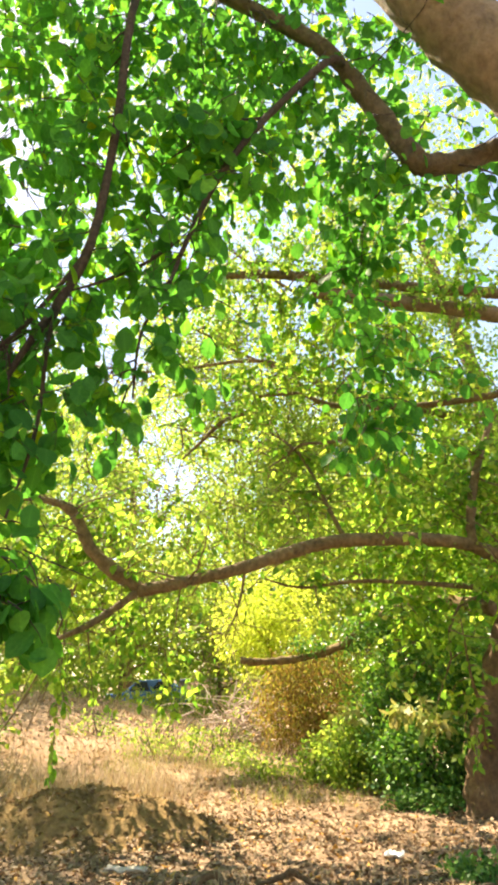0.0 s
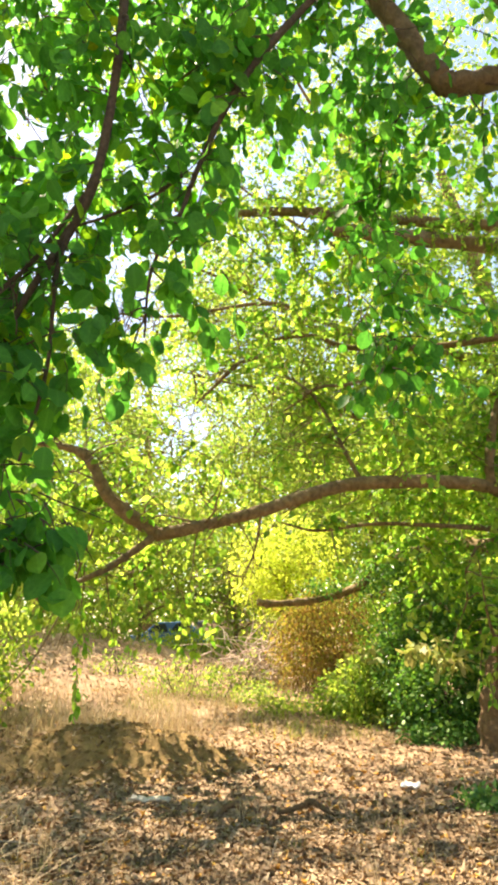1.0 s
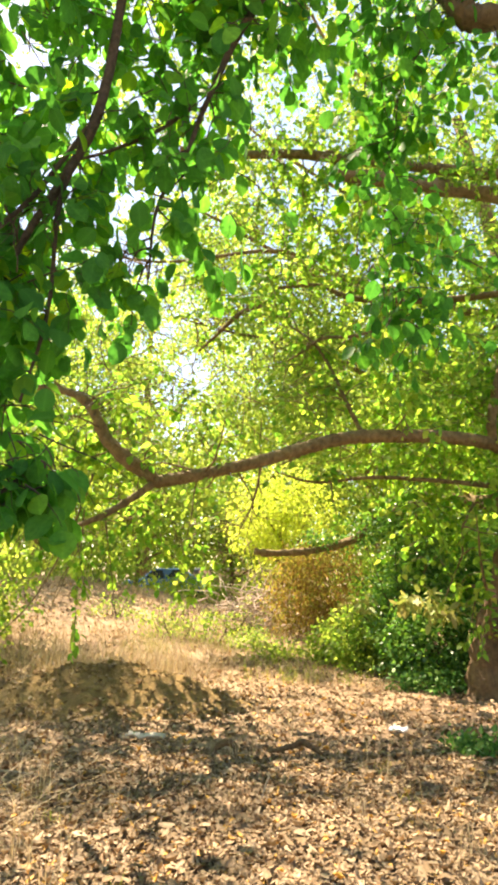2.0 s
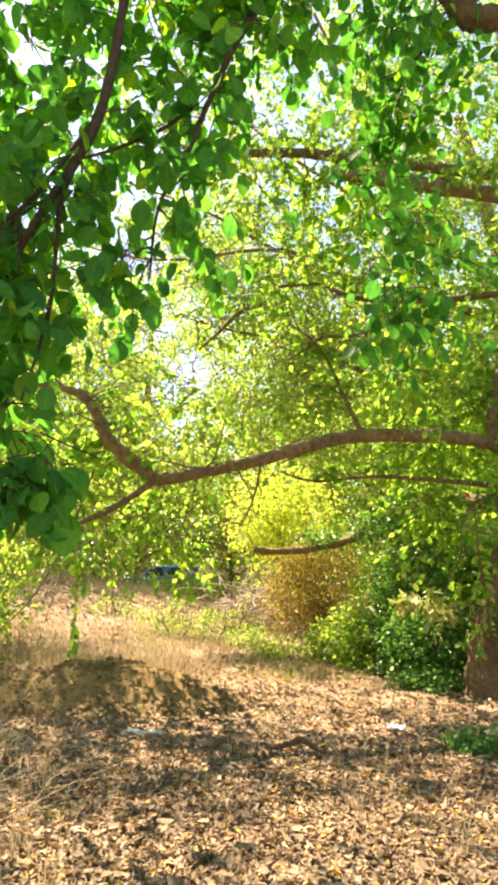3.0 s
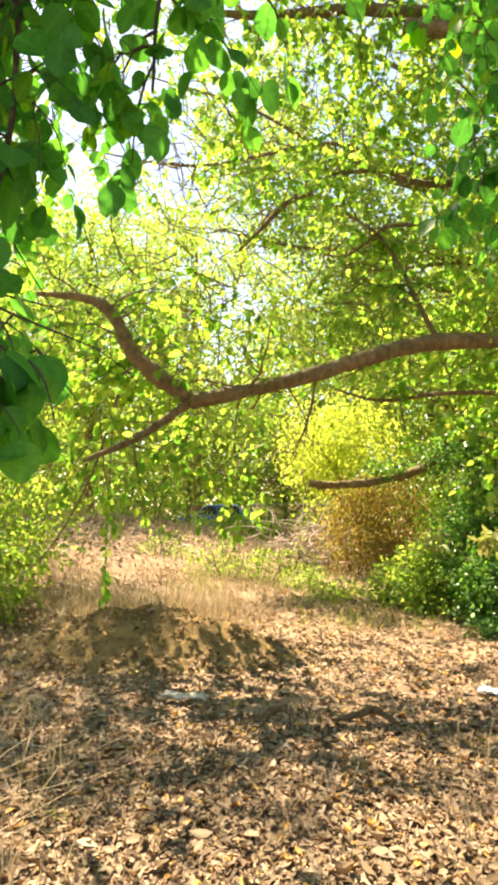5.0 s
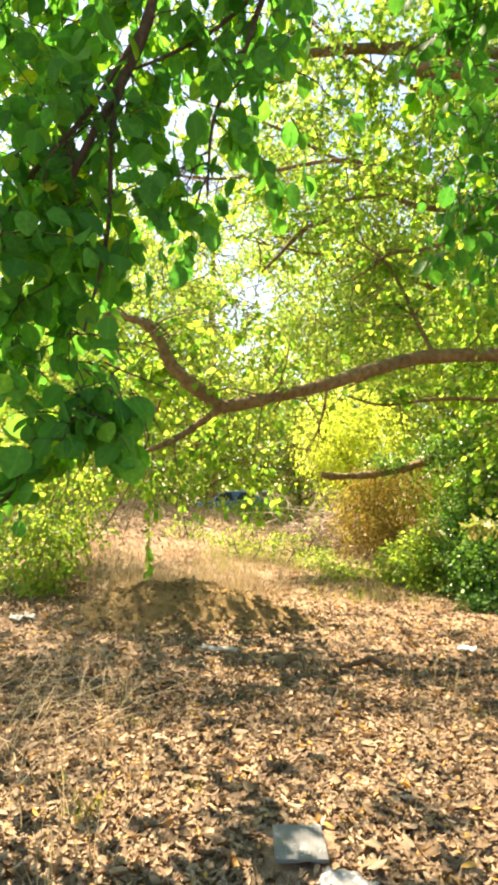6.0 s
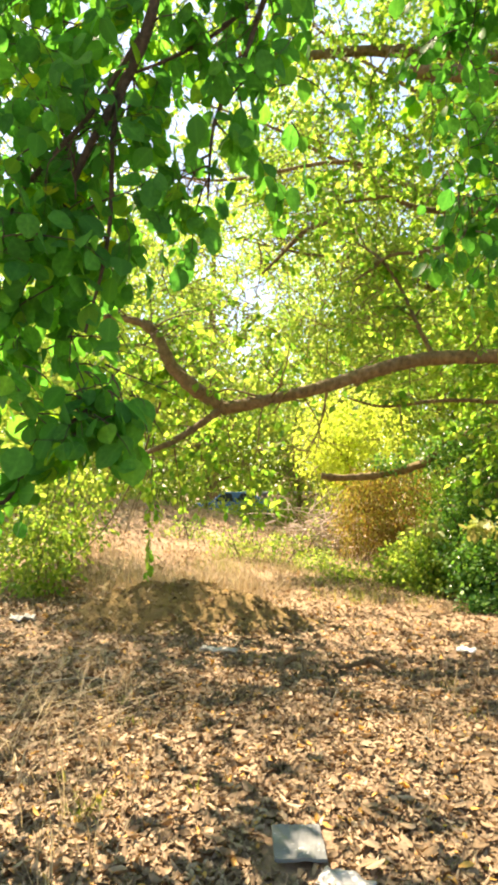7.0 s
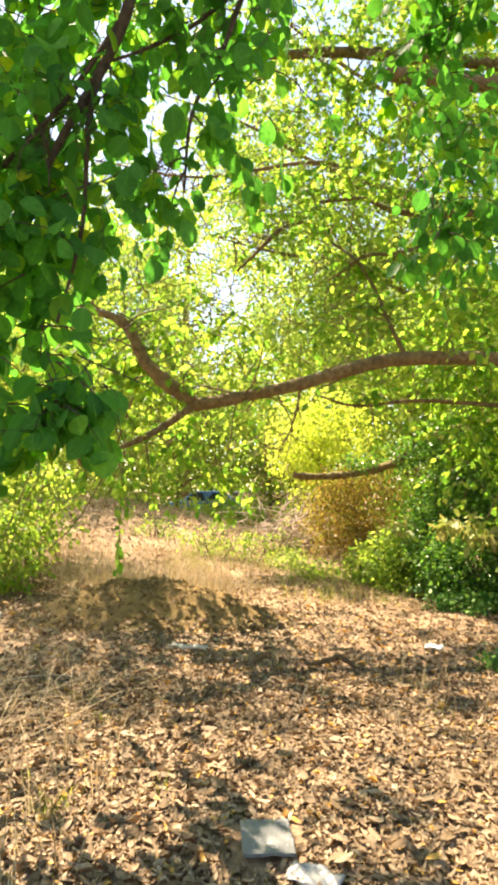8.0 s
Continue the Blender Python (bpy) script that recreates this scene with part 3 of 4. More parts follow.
        vx, vz = p[:, 0] / p[:, 1], (p[:, 2] - 1.5) / p[:, 1]
        veil = ((np.hypot(vx[:, None] - ws[None, :, 0], vz[:, None] - ws[None, :, 1]) < ws[None, :, 2] + .006) & (p[:, 1, None] < wood[None, :, 1] + .05)).any(1)
        ok &= ~veil | (rng.random(len(p)) < .22)
        foot = p[:, :2] - np.array(SUN_WAY.xy) / SUN_WAY.z * (p[:, 2:] - 1.2)
        ok &= ~((p[:, 2] > 3.6) & ((np.hypot(foot[:, 0] - 2.9, foot[:, 1] - 8.8) < 1.5) | (np.hypot(foot[:, 0] + .14, foot[:, 1] - 7.3) < 1.35))) | (rng.random(len(p)) < .35)
        sx, sz = p[:, 0] / p[:, 1], (p[:, 2] - 1.5) / p[:, 1]
        ok &= ~((sx > .0) & (sx < .175) & (sz > -.04) & (sz < .128)) | (rng.random(len(p)) < .07)
        ok &= ~((sx > -.13) & (sx < -.04) & (sz > -.03) & (sz < .02)) | (rng.random(len(p)) < .75)
        return ok & dappled(p, -.14, .12)

    v, f = joined([spray_leaves(lines, .030, .098, SIMPLE, .5, stays), spray_leaves(loose, .026, .098, SIMPLE, .5, stays)])
    child("crown", tri_mesh("crown", v, f, leaf_mid), root, "airy yellow-green crown lit through", "stuff")
    n = 300
    p = along([*lines[:160], *whips], n * 3, 0.06)
    p = p[stays(p)][:n]
    n = len(p)
    single_leaves(root, SIMPLE, leaf_mid_own, p, rng.normal(size=(n, 3)) + (0, 0, -.5), rng.normal(size=(n, 3)) * .6 + (0, 0, .6), rng.uniform(.08, .125, n))
    rooted(root)


rng = np.random.default_rng(21)
arching_tree()


# ---- shade tree over the camera ----
def shade_tree():
    root = thing("shade_tree", (3.9, 3.4, 0), "broad-leaved shade tree whose drooping sprays frame the clearing", "tree")
    trunk = limb("trunk", [(4.0, 3.3, -.1, .55), (3.95, 3.35, .6, .42), (3.9, 3.4, 2.2, .38), (3.75, 3.6, 4.2, .36), (3.35, 3.9, 5.9, .36), (2.75, 4.05, 6.95, .35), (2.05, 4.1, 8.0, .32), (1.2, 4.1, 9.3, .22)], bark_pale, root, 20, 0.06, "thick pale smooth trunk")
    elbow = limb("limb", [(3.5, 4.0, 6.1, .16), (2.99, 4.6, 6.45, .11), (2.5, 4.6, 6.24, .105), (2.16, 4.52, 6.12, .105), (2.03, 4.5, 6.12, .112), (1.93, 4.5, 6.3, .105), (1.61, 4.5, 6.92, .095), (1.2, 4.5, 7.6, .085), (0.5, 4.5, 8.1, .075), (-0.4, 4.2, 8.2, .06)], bark_olive, root, 12, 0.12, "elbowed brown limb")
    n1 = limb("branch", [(-0.4, 4.2, 8.2, .045), (-0.62, 3.8, 7.16, .038), (-0.71, 3.8, 5.6, .034), (-0.83, 3.8, 4.56, .034), (-1.03, 3.8, 4.02, .032), (-1.23, 3.7, 3.51, .022), (-1.45, 3.7, 2.9, .012)], bark_dark, root, 8, 0.1)
    n2 = limb("branch", [(-0.98, 3.8, 4.15, .02), (-1.04, 3.7, 3.69, .018), (-1.03, 3.65, 3.2, .014), (-1.05, 3.6, 2.85, .012), (-1.12, 3.5, 2.4, .008)], bark_dark, root, 7, 0.1)
    n3 = limb("branch", [(1.4, 4.5, 7.35, .045), (1.16, 4.2, 7.02, .035), (0.54, 4.1, 6.17, .032), (0.13, 4.0, 5.42, .028), (-0.14, 4.0, 4.73, .02), (-0.25, 3.9, 4.3, .016), (-0.43, 3.8, 3.8, .012), (-0.47, 3.8, 3.3, .007)], bark_dark, root, 8, 0.1)
    n4 = limb("branch", [(-0.83, 3.8, 4.5, .02), (-1.2, 3.75, 3.85, .018), (-1.39, 3.7, 3.58, .016), (-1.6, 3.6, 3.2, .01), (-1.75, 3.6, 2.6, .007)], bark_dark, root, 7, 0.1)
    n5 = limb("branch", [(-0.2, 4.0, 4.75, .016), (-0.45, 3.9, 4.45, .014), (-0.75, 3.85, 4.25, .012), (-1.0, 3.8, 4.12, .01)], bark_dark, root, 7, 0.1)
    n6 = limb("branch", [(-1.9, 3.3, 2.6, .02), (-1.75, 3.3, 1.9, .018), (-1.5, 3.3, 1.45, .014), (-1.31, 3.3, 1.69, .011), (-1.05, 3.35, 1.95, .008)], bark_dark, root, 7, 0.1)
    n7 = limb("branch", [(2.6, 5.2, 7.6, .012), (2.1, 5.5, 6.9, .009), (1.8, 5.6, 6.3, .007), (1.7, 5.6, 5.7, .005), (1.5, 5.6, 5.2, .003)], bark_dark, root, 7, 0.1)
    n8 = limb("branch", [(0.54, 4.1, 6.17, .016), (0.2, 4.1, 6.1, .013), (-0.1, 4.0, 5.75, .01), (-0.35, 4.0, 5.5, .007)], bark_dark, root, 6, 0.1)
    lines = []
    for l, n, ln, r in ((n1, 22, .75, .008), (n2, 9, .45, .006), (n3, 22, .6, .007), (n4, 12, .5, .006), (n5, 6, .4, .006), (n6, 8, .4, .006), (n7, 9, .5, .006), (n8, 7, .5, .006), (elbow, 22, 1.1, .012)):
        lines += shoots(l, n, ln, r, 0.2, 0.12, 0.0, 0.5)
    v, f = joined([tube(l, 5, 0.05, i) for i, l in enumerate(lines)])
    child("twiggery", tri_mesh("twiggery", v, f, bark_dark, True), root, "dark thin hanging twigs", "stuff")
    # drooping sprays
    loose = []
    for n, lo, hi in ((36, (-2.2, 3.5, 2.2), (-1.1, 4.1, 5.0)), (26, (-2.3, 3.2, 1.5), (-1.4, 3.8, 2.9)), (200, (-2.6, 3.6, 4.8), (0.3, 4.8, 9.0)), (130, (-2.9, 4.0, 6.6), (0.6, 5.2, 9.6)), (40, (-2.6, 3.6, 5.8), (-0.8, 4.6, 8.6)), (130, (0.0, 4.6, 6.6), (3.0, 6.0, 10.0)), (26, (-1.6, 5.0, 2.7), (-0.95, 6.0, 5.2)), (92, (1.35, 5.3, 3.55), (2.1, 6.0, 6.6)), (16, (1.9, 5.2, 4.0), (2.6, 6.2, 7.2)), (10, (1.3, 4.3, 5.8), (1.9, 4.7, 6.6)), (30, (-2.7, 3.8, 4.8), (-1.8, 4.6, 6.8)), (34, (-2.4, 3.8, 4.2), (-1.1, 4.6, 5.4)), (38, (-2.5, 3.8, 3.6), (-1.3, 4.6, 5.0)), (44, (-1.85, 3.4, 2.1), (-1.15, 4.0, 3.5)), (190, (-2.3, 3.8, 5.4), (1.5, 4.9, 8.2)), (62, (0.6, 4.9, 6.0), (2.7, 5.9, 8.8)), (7, (-1.2, 3.25, 1.95), (-0.95, 3.4, 2.2)), (14, (-0.5, 3.7, 3.9), (0.2, 4.1, 4.8)), (58, (-2.7, 4.8, 3.0), (-1.5, 5.7, 5.6)), (40, (-1.9, 4.8, 4.2), (-0.9, 5.6, 5.8))):
        loose += hanging(n, lo, hi, .55, .006, .2)
    v, f = joined([tube(l, 4, 0.05, i) for i, l in enumerate(loose)])
    child("fine_twiggery", tri_mesh("fine_twiggery", v, f, bark_dark, True), root, kind="stuff")
    wood = np.vstack([elbow, trunk[len(trunk) // 2:], n1[:-4], n2[:-4], n3[:-5], n4[:-4], n5])
    ws = np.column_stack([wood[:, 0] / wood[:, 1], (wood[:, 2] - 1.5) / wood[:, 1], wood[:, 3] / wood[:, 1]])

    def stays(p):
        sx, sz = p[:, 0] / p[:, 1], (p[:, 2] - 1.5) / p[:, 1]
        near = ((np.hypot(sx[:, None] - ws[None, :, 0], sz[:, None] - ws[None, :, 1]) < ws[None, :, 2] + .02) & (p[:, 1, None] < wood[None, :, 1] + .05)).any(1)
        low_mid = (p[:, 1] > 4.6) & (p[:, 1] < 6.5) & (sx > -.27) & (sx < .1) & (sz < .36) & ((sx > -.205) | (sz > .19))
        hem = (p[:, 1] < 4.6) & (sz < np.where(sx < -.40, -.10, .03))
        side = (p[:, 1] < 4.6) & (sz < .33) & (sx > np.where(sz < .16, -.235, -.275))
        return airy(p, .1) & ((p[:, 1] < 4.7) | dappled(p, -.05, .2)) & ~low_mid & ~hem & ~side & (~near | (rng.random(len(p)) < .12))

    # the dark bunch at the tip of the lowest branch
    bunch = [wander((-.90 + rng.normal() * .10, 3.32 + rng.normal() * .06, 1.98 + rng.normal() * .07), (rng.normal() * .5 + .35, rng.normal() * .3, -.35 + rng.normal() * .4), rng.uniform(.16, .34), .006, 6, .15, .12) for _ in range(15)]
    tip, tip_tris = joined([tube(l, 5, .05, i) for i, l in enumerate(bunch)])
    child("fine_twiggery", tri_mesh("fine_twiggery", tip, tip_tris, bark_dark, True), root, kind="stuff")
    v, f = joined([spray_leaves(lines + loose, .105, .142, ROUND, .75, stays), spray_leaves(bunch, .06, .155, ROUND, .8, stays)])
    child("foliage", tri_mesh("foliage", v, f, leaf_near, rib=np.tile(np.abs(ROUND[0][:, 0]), len(v) // len(ROUND[0]))), root, "broad dark green drooping leaves", "stuff")
    # wide roof of leaves added mostly out of view to dapple the ground
    b = np.vstack([in_box(5200, (-11.0, 2.0, 8.5), (1.0, 13.5, 12.5)), in_box(1500, (-9.0, -5.0, 6.0), (3.0, 2.0, 9.5))])
    b = b[shading(b) > .19]
    b = b[((b[:, 2] - 1.5) / np.maximum(b[:, 1], 0.1) > 1.2) | (b[:, 1] < 2) | (b[:, 0] < -.52 * b[:, 1])]
    v, f = clump_leaves(b, 9, 0.15, 0.15, SIMPLE, 0.4)
    child("crown", tri_mesh("crown", v, f, leaf_near, rib=np.tile(np.abs(SIMPLE[0][:, 0]), len(v) // len(SIMPLE[0]))), root, "wide high roof of green leaves, added mostly out of view to dapple the ground", "stuff")
    n = 300
    p = along([n1, n2, n3, n4, n6], n * 3, 0.13) + (0, -0.1, 0)
    p = p[stays(p)][:n]
    n = len(p)
    single_leaves(root, ROUND, leaf_near_own, p, rng.normal(size=(n, 3)) * .7 + (0, 0, -.8), rng.normal(size=(n, 3)) * .6 + (0, -.4, .5), rng.uniform(.11, .175, n))
    rooted(root)


rng = np.random.default_rng(22)
shade_tree()


# ---- far trees ----
def far_tree(at, tall, wide, mat, clumps, leaf=0.17, label="", low=0.25, patch=-0.1, group="trees behind the clearing", open_sky=True):
    root = thing("tree", (at[0], at[1], 0), label, "tree", group)
    x, y = at
    z0 = float(height(x, y))
    trunk = limb("trunk", [(x, y, z0 - .1, .018 * tall), (x + .1, y, z0 + tall * .2, .014 * tall), (x - .1, y + .1, z0 + tall * .5, .013 * tall), (x, y, z0 + tall * .85, .005 * tall)], bark_warm, root, 10, 0.08)
    lines = []
    for k in range(9):
        a = k * 2.4
        i = int(len(trunk) * (0.3 + 0.06 * k))
        lines.append(wander(trunk[min(i, len(trunk) - 1), :3], (math.cos(a), math.sin(a), .55), wide * .8, .05, 8, .2))
    for k, l in enumerate(list(lines)):
        lines += shoots(l, 4, wide * .35, .018)
    v, f = joined([tube(l, 4, 0.05, i) for i, l in enumerate(lines)])
    child("limb_work", tri_mesh("limb_work", v, f, bark_warm, True), root, kind="stuff")
    u = unit(rng.normal(size=(clumps, 3))) * (rng.random((clumps, 1)) ** 0.4)
    c = np.array((x, y, z0 + tall * (0.5 + low / 2))) + u * (wide, wide * .8, tall * (0.5 - low / 2))
    c = np.vstack([c[patchy(c, 0.9, patch)], along(lines, clumps // 3, .25)])
    if open_sky:
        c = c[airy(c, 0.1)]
    c = c[c[:, 2] > z0 + 0.1]
    # the sun reaches the car and the wall behind the clearing
    foot = c[:, :2] - np.array(SUN_WAY.xy) / SUN_WAY.z * (c[:, 2:] - 1.0)
    c = c[(np.abs(foot[:, 0] + .6) > 4.2) | (np.abs(foot[:, 1] - 29.3) > 2.4) | (rng.random(len(c)) < .15)]
    v, f = clump_leaves(c, 14, 0.22, leaf * .78, KITE, 0.4)
    child("crown", tri_mesh("crown", v, f, mat), root, kind="stuff")
    rooted(root)


rng = np.random.default_rng(23)
far_tree((-7.6, 27.0), 16.0, 5.6, leaf_far, 2100, 0.22, "tall sunlit tree beyond the sandy slope", 0.3, -.2)
far_tree((-3.9, 33.5), 17.5, 5.6, leaf_far, 2100, 0.25, "tall pale green tree by the far wall", 0.35, -.15)
far_tree((3.6, 27.0), 15.5, 5.2, leaf_far, 1900, 0.21, "tall yellow-green tree beyond the shrubs", 0.3, -.15)
far_tree((-8.0, 20.0), 8.5, 3.4, leaf_far, 900, label="bright green tree at the clearing's far edge")
far_tree((5.4, 22.0), 9.0, 3.6, leaf_far, 900, label="sunlit yellow-green tree behind the low limb")
far_tree((5.7, 19.5), 10.5, 4.0, leaf_far, 1200, label="tall sunlit tree behind the shrubs")
far_tree((6.5, 13.5), 9.0, 3.4, leaf_mid, 1200, label="dense green tree beside the bush")
far_tree((-11.0, 17.0), 8.0, 3.0, leaf_far, 800, label="leafy tree beside the sandy slope")
far_tree((1.7, 16.5), 3.9, 1.45, leaf_yellow, 640, 0.12, "small bright yellow-green tree in full sun", 0.35, -0.22)
# tree outside the view, added as a shade caster for the clearing
far_tree((-8.6, 7.0), 7.6, 2.0, leaf_mid, 620, 0.12, "leafy green tree added out of view beside the clearing", 0.45, -0.3, open_sky=False)
far_tree((-3.2, 25.0), 6.0, 3.5, leaf_far, 600, 0.2, "low pale green tree by the far wall", 0.35)
far_tree((0.4, 24.0), 5.2, 2.7, leaf_far, 520, 0.16, "light green tree before the far wall", 0.3, open_sky=False)
far_tree((9.5, 24.0), 9.0, 4.5, leaf_far, 800, 0.2, "large far green tree")
far_tree((-12.0, 25.0), 9.0, 4.5, leaf_far, 800, 0.2, "large far green tree")
# two unseen trees added behind the camera for bounced light
far_tree((-6.5, -6.0), 8.0, 3.5, leaf_mid, 350, 0.2, "green tree added out of view behind the camera", open_sky=False)
far_tree((6.5, -5.0), 8.0, 3.5, leaf_mid, 350, 0.2, "green tree added out of view behind the camera", open_sky=False)


def tall_tree():
    root = thing("tall_tree", (6.0, 13.0, 0), "tall sunlit tree spreading bright leaves behind the arching limb", "tree")
    trunk = limb("trunk", [(7.4, 13.0, -.1, .3), (7.3, 13.0, 3, .25), (6.6, 13.0, 7, .2), (5.5, 13, 12, .12)], bark_warm, root, 12, .08)
    lines = []
    for z0, x1, z1 in ((5.0, -1.0, 7.0), (6.5, -2.5, 10.0), (8.0, -1.0, 12.5), (9.5, 0.5, 15.0), (6.0, 1.5, 6.2), (7.2, -3.5, 8.2)):
        a = trunk[np.argmin(np.abs(trunk[:, 2] - z0)), :3]
        b = np.array((x1, 12.6 + rng.normal() * .6, z1))
        k = np.linspace(0, 1, 6)[:, None]
        pts = np.column_stack([a + (b - a) * k + rng.normal(size=(6, 3)) * .25 * np.sin(k * 3.1), .09 * (1 - .85 * k)])
        lines.append(limb("limb", pts.tolist(), bark_warm, root, 8, .1))
    sub = []
    for l in lines:
        sub += shoots(l, 16, 1.7, .022, .2)
    v, f = joined([tube(l, 5, 0.05, i) for i, l in enumerate(sub)])
    child("twiggery", tri_mesh("twiggery", v, f, bark_warm, True), root, kind="stuff")
    b = in_box(7200, (-7.5, 11.2, 3.8), (6.5, 14.5, 18.0))
    b = b[(b[:, 2] < 12.5) | (rng.random(len(b)) < .6)]
    b = b[(b[:, 0] < 1.2) | (b[:, 0] > 2.8) | (b[:, 2] < 9.5) | (rng.random(len(b)) < .45)]
    b = np.vstack([b, in_box(2300, (-6.0, 11.2, 2.8), (2.2, 14.5, 8.5)), in_box(1100, (-1.8, 14.8, 7.6), (1.3, 17.5, 13.0))])
    c = np.vstack([b[patchy(b, .8, -.16)], along(sub, 900, .25)])
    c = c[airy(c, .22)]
    # gaps through which the sun reaches the low growth
    foot = c[:, :2] - np.array(SUN_WAY.xy) / SUN_WAY.z * (c[:, 2:] - 2.2)
    for x, y, r in ((1.6, 16.5, 1.45), (0.0, 13.2, 1.0), (-2.0, 12.5, 1.2), (2.8, 8.9, 1.5), (-.6, 7.85, 1.4), (-1.2, 10.2, 1.3), (.7, 9.2, 1.1), (-4.0, 10.3, 1.2), (1.3, 10.9, .9), (1.55, 13.7, 1.0), (4.2, 6.9, 1.2), (3.1, 7.0, 1.1)):
        c, foot = (lambda ok: (c[ok], foot[ok]))((np.hypot(foot[:, 0] - x, foot[:, 1] - y) > r) | (rng.random(len(c)) < .1))
    v, f = clump_leaves(c, 18, .18, .105, KITE, .4, keep=lambda p: dappled(p, -.1, .06))
    child("crown", tri_mesh("crown", v, f, leaf_far), root, kind="stuff")
    rooted(root)


rng = np.random.default_rng(24)
tall_tree()


def woods():
    a = np.concatenate([rng.uniform(0, 2 * np.pi, 900), rng.uniform(-.6, .6, 4200)])
    n = len(a)
    d = rng.uniform(42, 60, n)
    crest = 7.5 + 2 * np.sin(a * 9) + np.where(np.arange(n) < 900, 0, 6.0 + 1.5 * np.sin(a * 23))
    c = np.stack([d * np.sin(a), d * np.cos(a), 0.5 + rng.random(n) ** 1.1 * crest], -1)
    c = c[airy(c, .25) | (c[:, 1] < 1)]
    v, f = clump_leaves(c, 11, .8, 0.55, KITE, 0.2)
    tagged(new("far_woods", tri_mesh("far_woods", v, f, leaf_far)), "hazy belt of far green woods", "woods", kind="stuff")


woods()


# ---- shrubs ----
def shrub(name, lobes, mats, per, leaf, shape, label, stems=14, droop=0.3, singles=0, spread_r=0.09, stem_mat=None, sprigs=()):
    """A shrub of several leafy lobes (x, y, z, rx, ry, rz, clumps) on thin stems."""
    x, y = lobes[0][0], lobes[0][1]
    root = thing(name, (x, y, float(height(x, y))), label, "shrub")
    lines = []
    for lx, ly, lz, rx, ry, rz, n in lobes:
        for _ in range(stems if lz < 1.8 or n > 100 else 0):
            a = rng.uniform(0, 6.28)
            s = (lx + rng.normal() * rx * .25, ly + rng.normal() * ry * .25, float(height(lx, ly)) - .03)
            lines.append(wander(s, (math.cos(a) * rx * .6, math.sin(a) * ry * .6, lz + rz * .4), (lz + rz) * rng.uniform(.6, 1.0), .014, 8, .14))
    v, f = joined([tube(l, 5, 0.08, i) for i, l in enumerate(lines)])
    child("stem_work", tri_mesh("stem_work", v, f, stem_mat or bark_dark, True), root, kind="stuff")
    cs = []
    for lx, ly, lz, rx, ry, rz, n in lobes:
        u = unit(rng.normal(size=(n, 3))) * (rng.uniform(0.55, 1.08, (n, 1)))
        c = np.array((lx, ly, lz)) + u * (rx, ry, rz)
        c = c[patchy(c, 2.6, -0.28)]
        cs.append(c[c[:, 2] > height(c[:, 0], c[:, 1]) + 0.03])
    c = np.vstack(cs)
    v, f = clump_leaves(c, per, spread_r, leaf, shape, droop, 0.8)
    child("foliage", tri_mesh("foliage", v, f, mats[0]), root, kind="stuff")
    if singles:
        p = c[np.argsort(c[:, 1] + rng.normal(size=len(c)) * .3)][:singles] + rng.normal(size=(min(singles, len(c)), 3)) * .05
        k = len(p)
        single_leaves(root, shape, mats[1], p, rng.normal(size=(k, 3)) * .7 + (0, -.5, -.3), rng.normal(size=(k, 3)) * .5 + (0, -.3, .8), rng.uniform(.7, 1.2, k) * leaf)
    for sx, sy, sz in sprigs:
        at = np.array((sx, sy, sz)) + rng.normal(size=(7, 3)) * (.12, .05, .06)
        v, f = clump_leaves(at, 6, .06, .13, DRYLEAF, .6, .5)
        child("dry_sprig", tri_mesh("dry_sprig", v, f, leaf_wilted), root, "pale yellow-green wilted leaves", "stuff")
    rooted(root)


rng = np.random.default_rng(25)
shrub("bush", [(3.0, 9.0, .5, .75, .7, .55, 420), (2.65, 9.9, .75, .5, .6, .6, 260), (3.8, 8.6, .9, .7, .7, .9, 380), (3.0, 9.8, 1.35, .6, .6, .6, 240), (3.5, 9.2, 1.7, .7, .6, .6, 260), (2.45, 10.6, .4, .4, .5, .4, 140), (1.75, 10.0, 1.95, .4, .2, .12, 20), (2.45, 9.7, 2.15, .45, .25, .22, 40), (2.9, 9.6, 2.3, .5, .4, .35, 110)], (leaf_bush, leaf_bush_own), 17, .062, SIMPLE, "dense dark green bush with glossy leaves", 9, .3, 260, sprigs=((2.42, 8.16, 1.08), (2.62, 8.13, 1.12), (2.8, 8.12, 1.02), (2.95, 8.1, .96), (2.1, 9.4, 1.0)))
rng = np.random.default_rng(31)
shrub("young_bush", [(2.1, 9.9, .5, .36, .34, .48, 190), (1.75, 10.4, .3, .3, .3, .32, 90), (2.35, 9.5, .28, .3, .3, .3, 90)], (leaf_far,), 13, .06, SIMPLE, "low light green bush at the dark bush's foot", 7, .3, 0, .08)
shrub("field_weed", [(-1.0, 13.0, .35, .6, .4, .32, 45), (-2.2, 14.5, .45, .7, .4, .4, 50), (.6, 12.2, .2, .4, .4, .2, 36), (1.0, 11.0, .12, .5, .4, .14, 40)], (leaf_far,), 20, .055, SIMPLE, "straggling light green weeds in the dry grass", 8, .2, 0, .09)
rng = np.random.default_rng(32)
shrub("dry_shrub", [(2.2, 13.0, 1.3, .72, .5, .8, 220), (1.6, 13.3, 1.0, .5, .5, .85, 150), (2.3, 12.8, .5, .5, .4, .5, 70)], (leaf_brown,), 20, .072, KITE, "half-dead shrub with rusty brown drooping leaves", 4, 1.3, 0, .14, bark_warm)
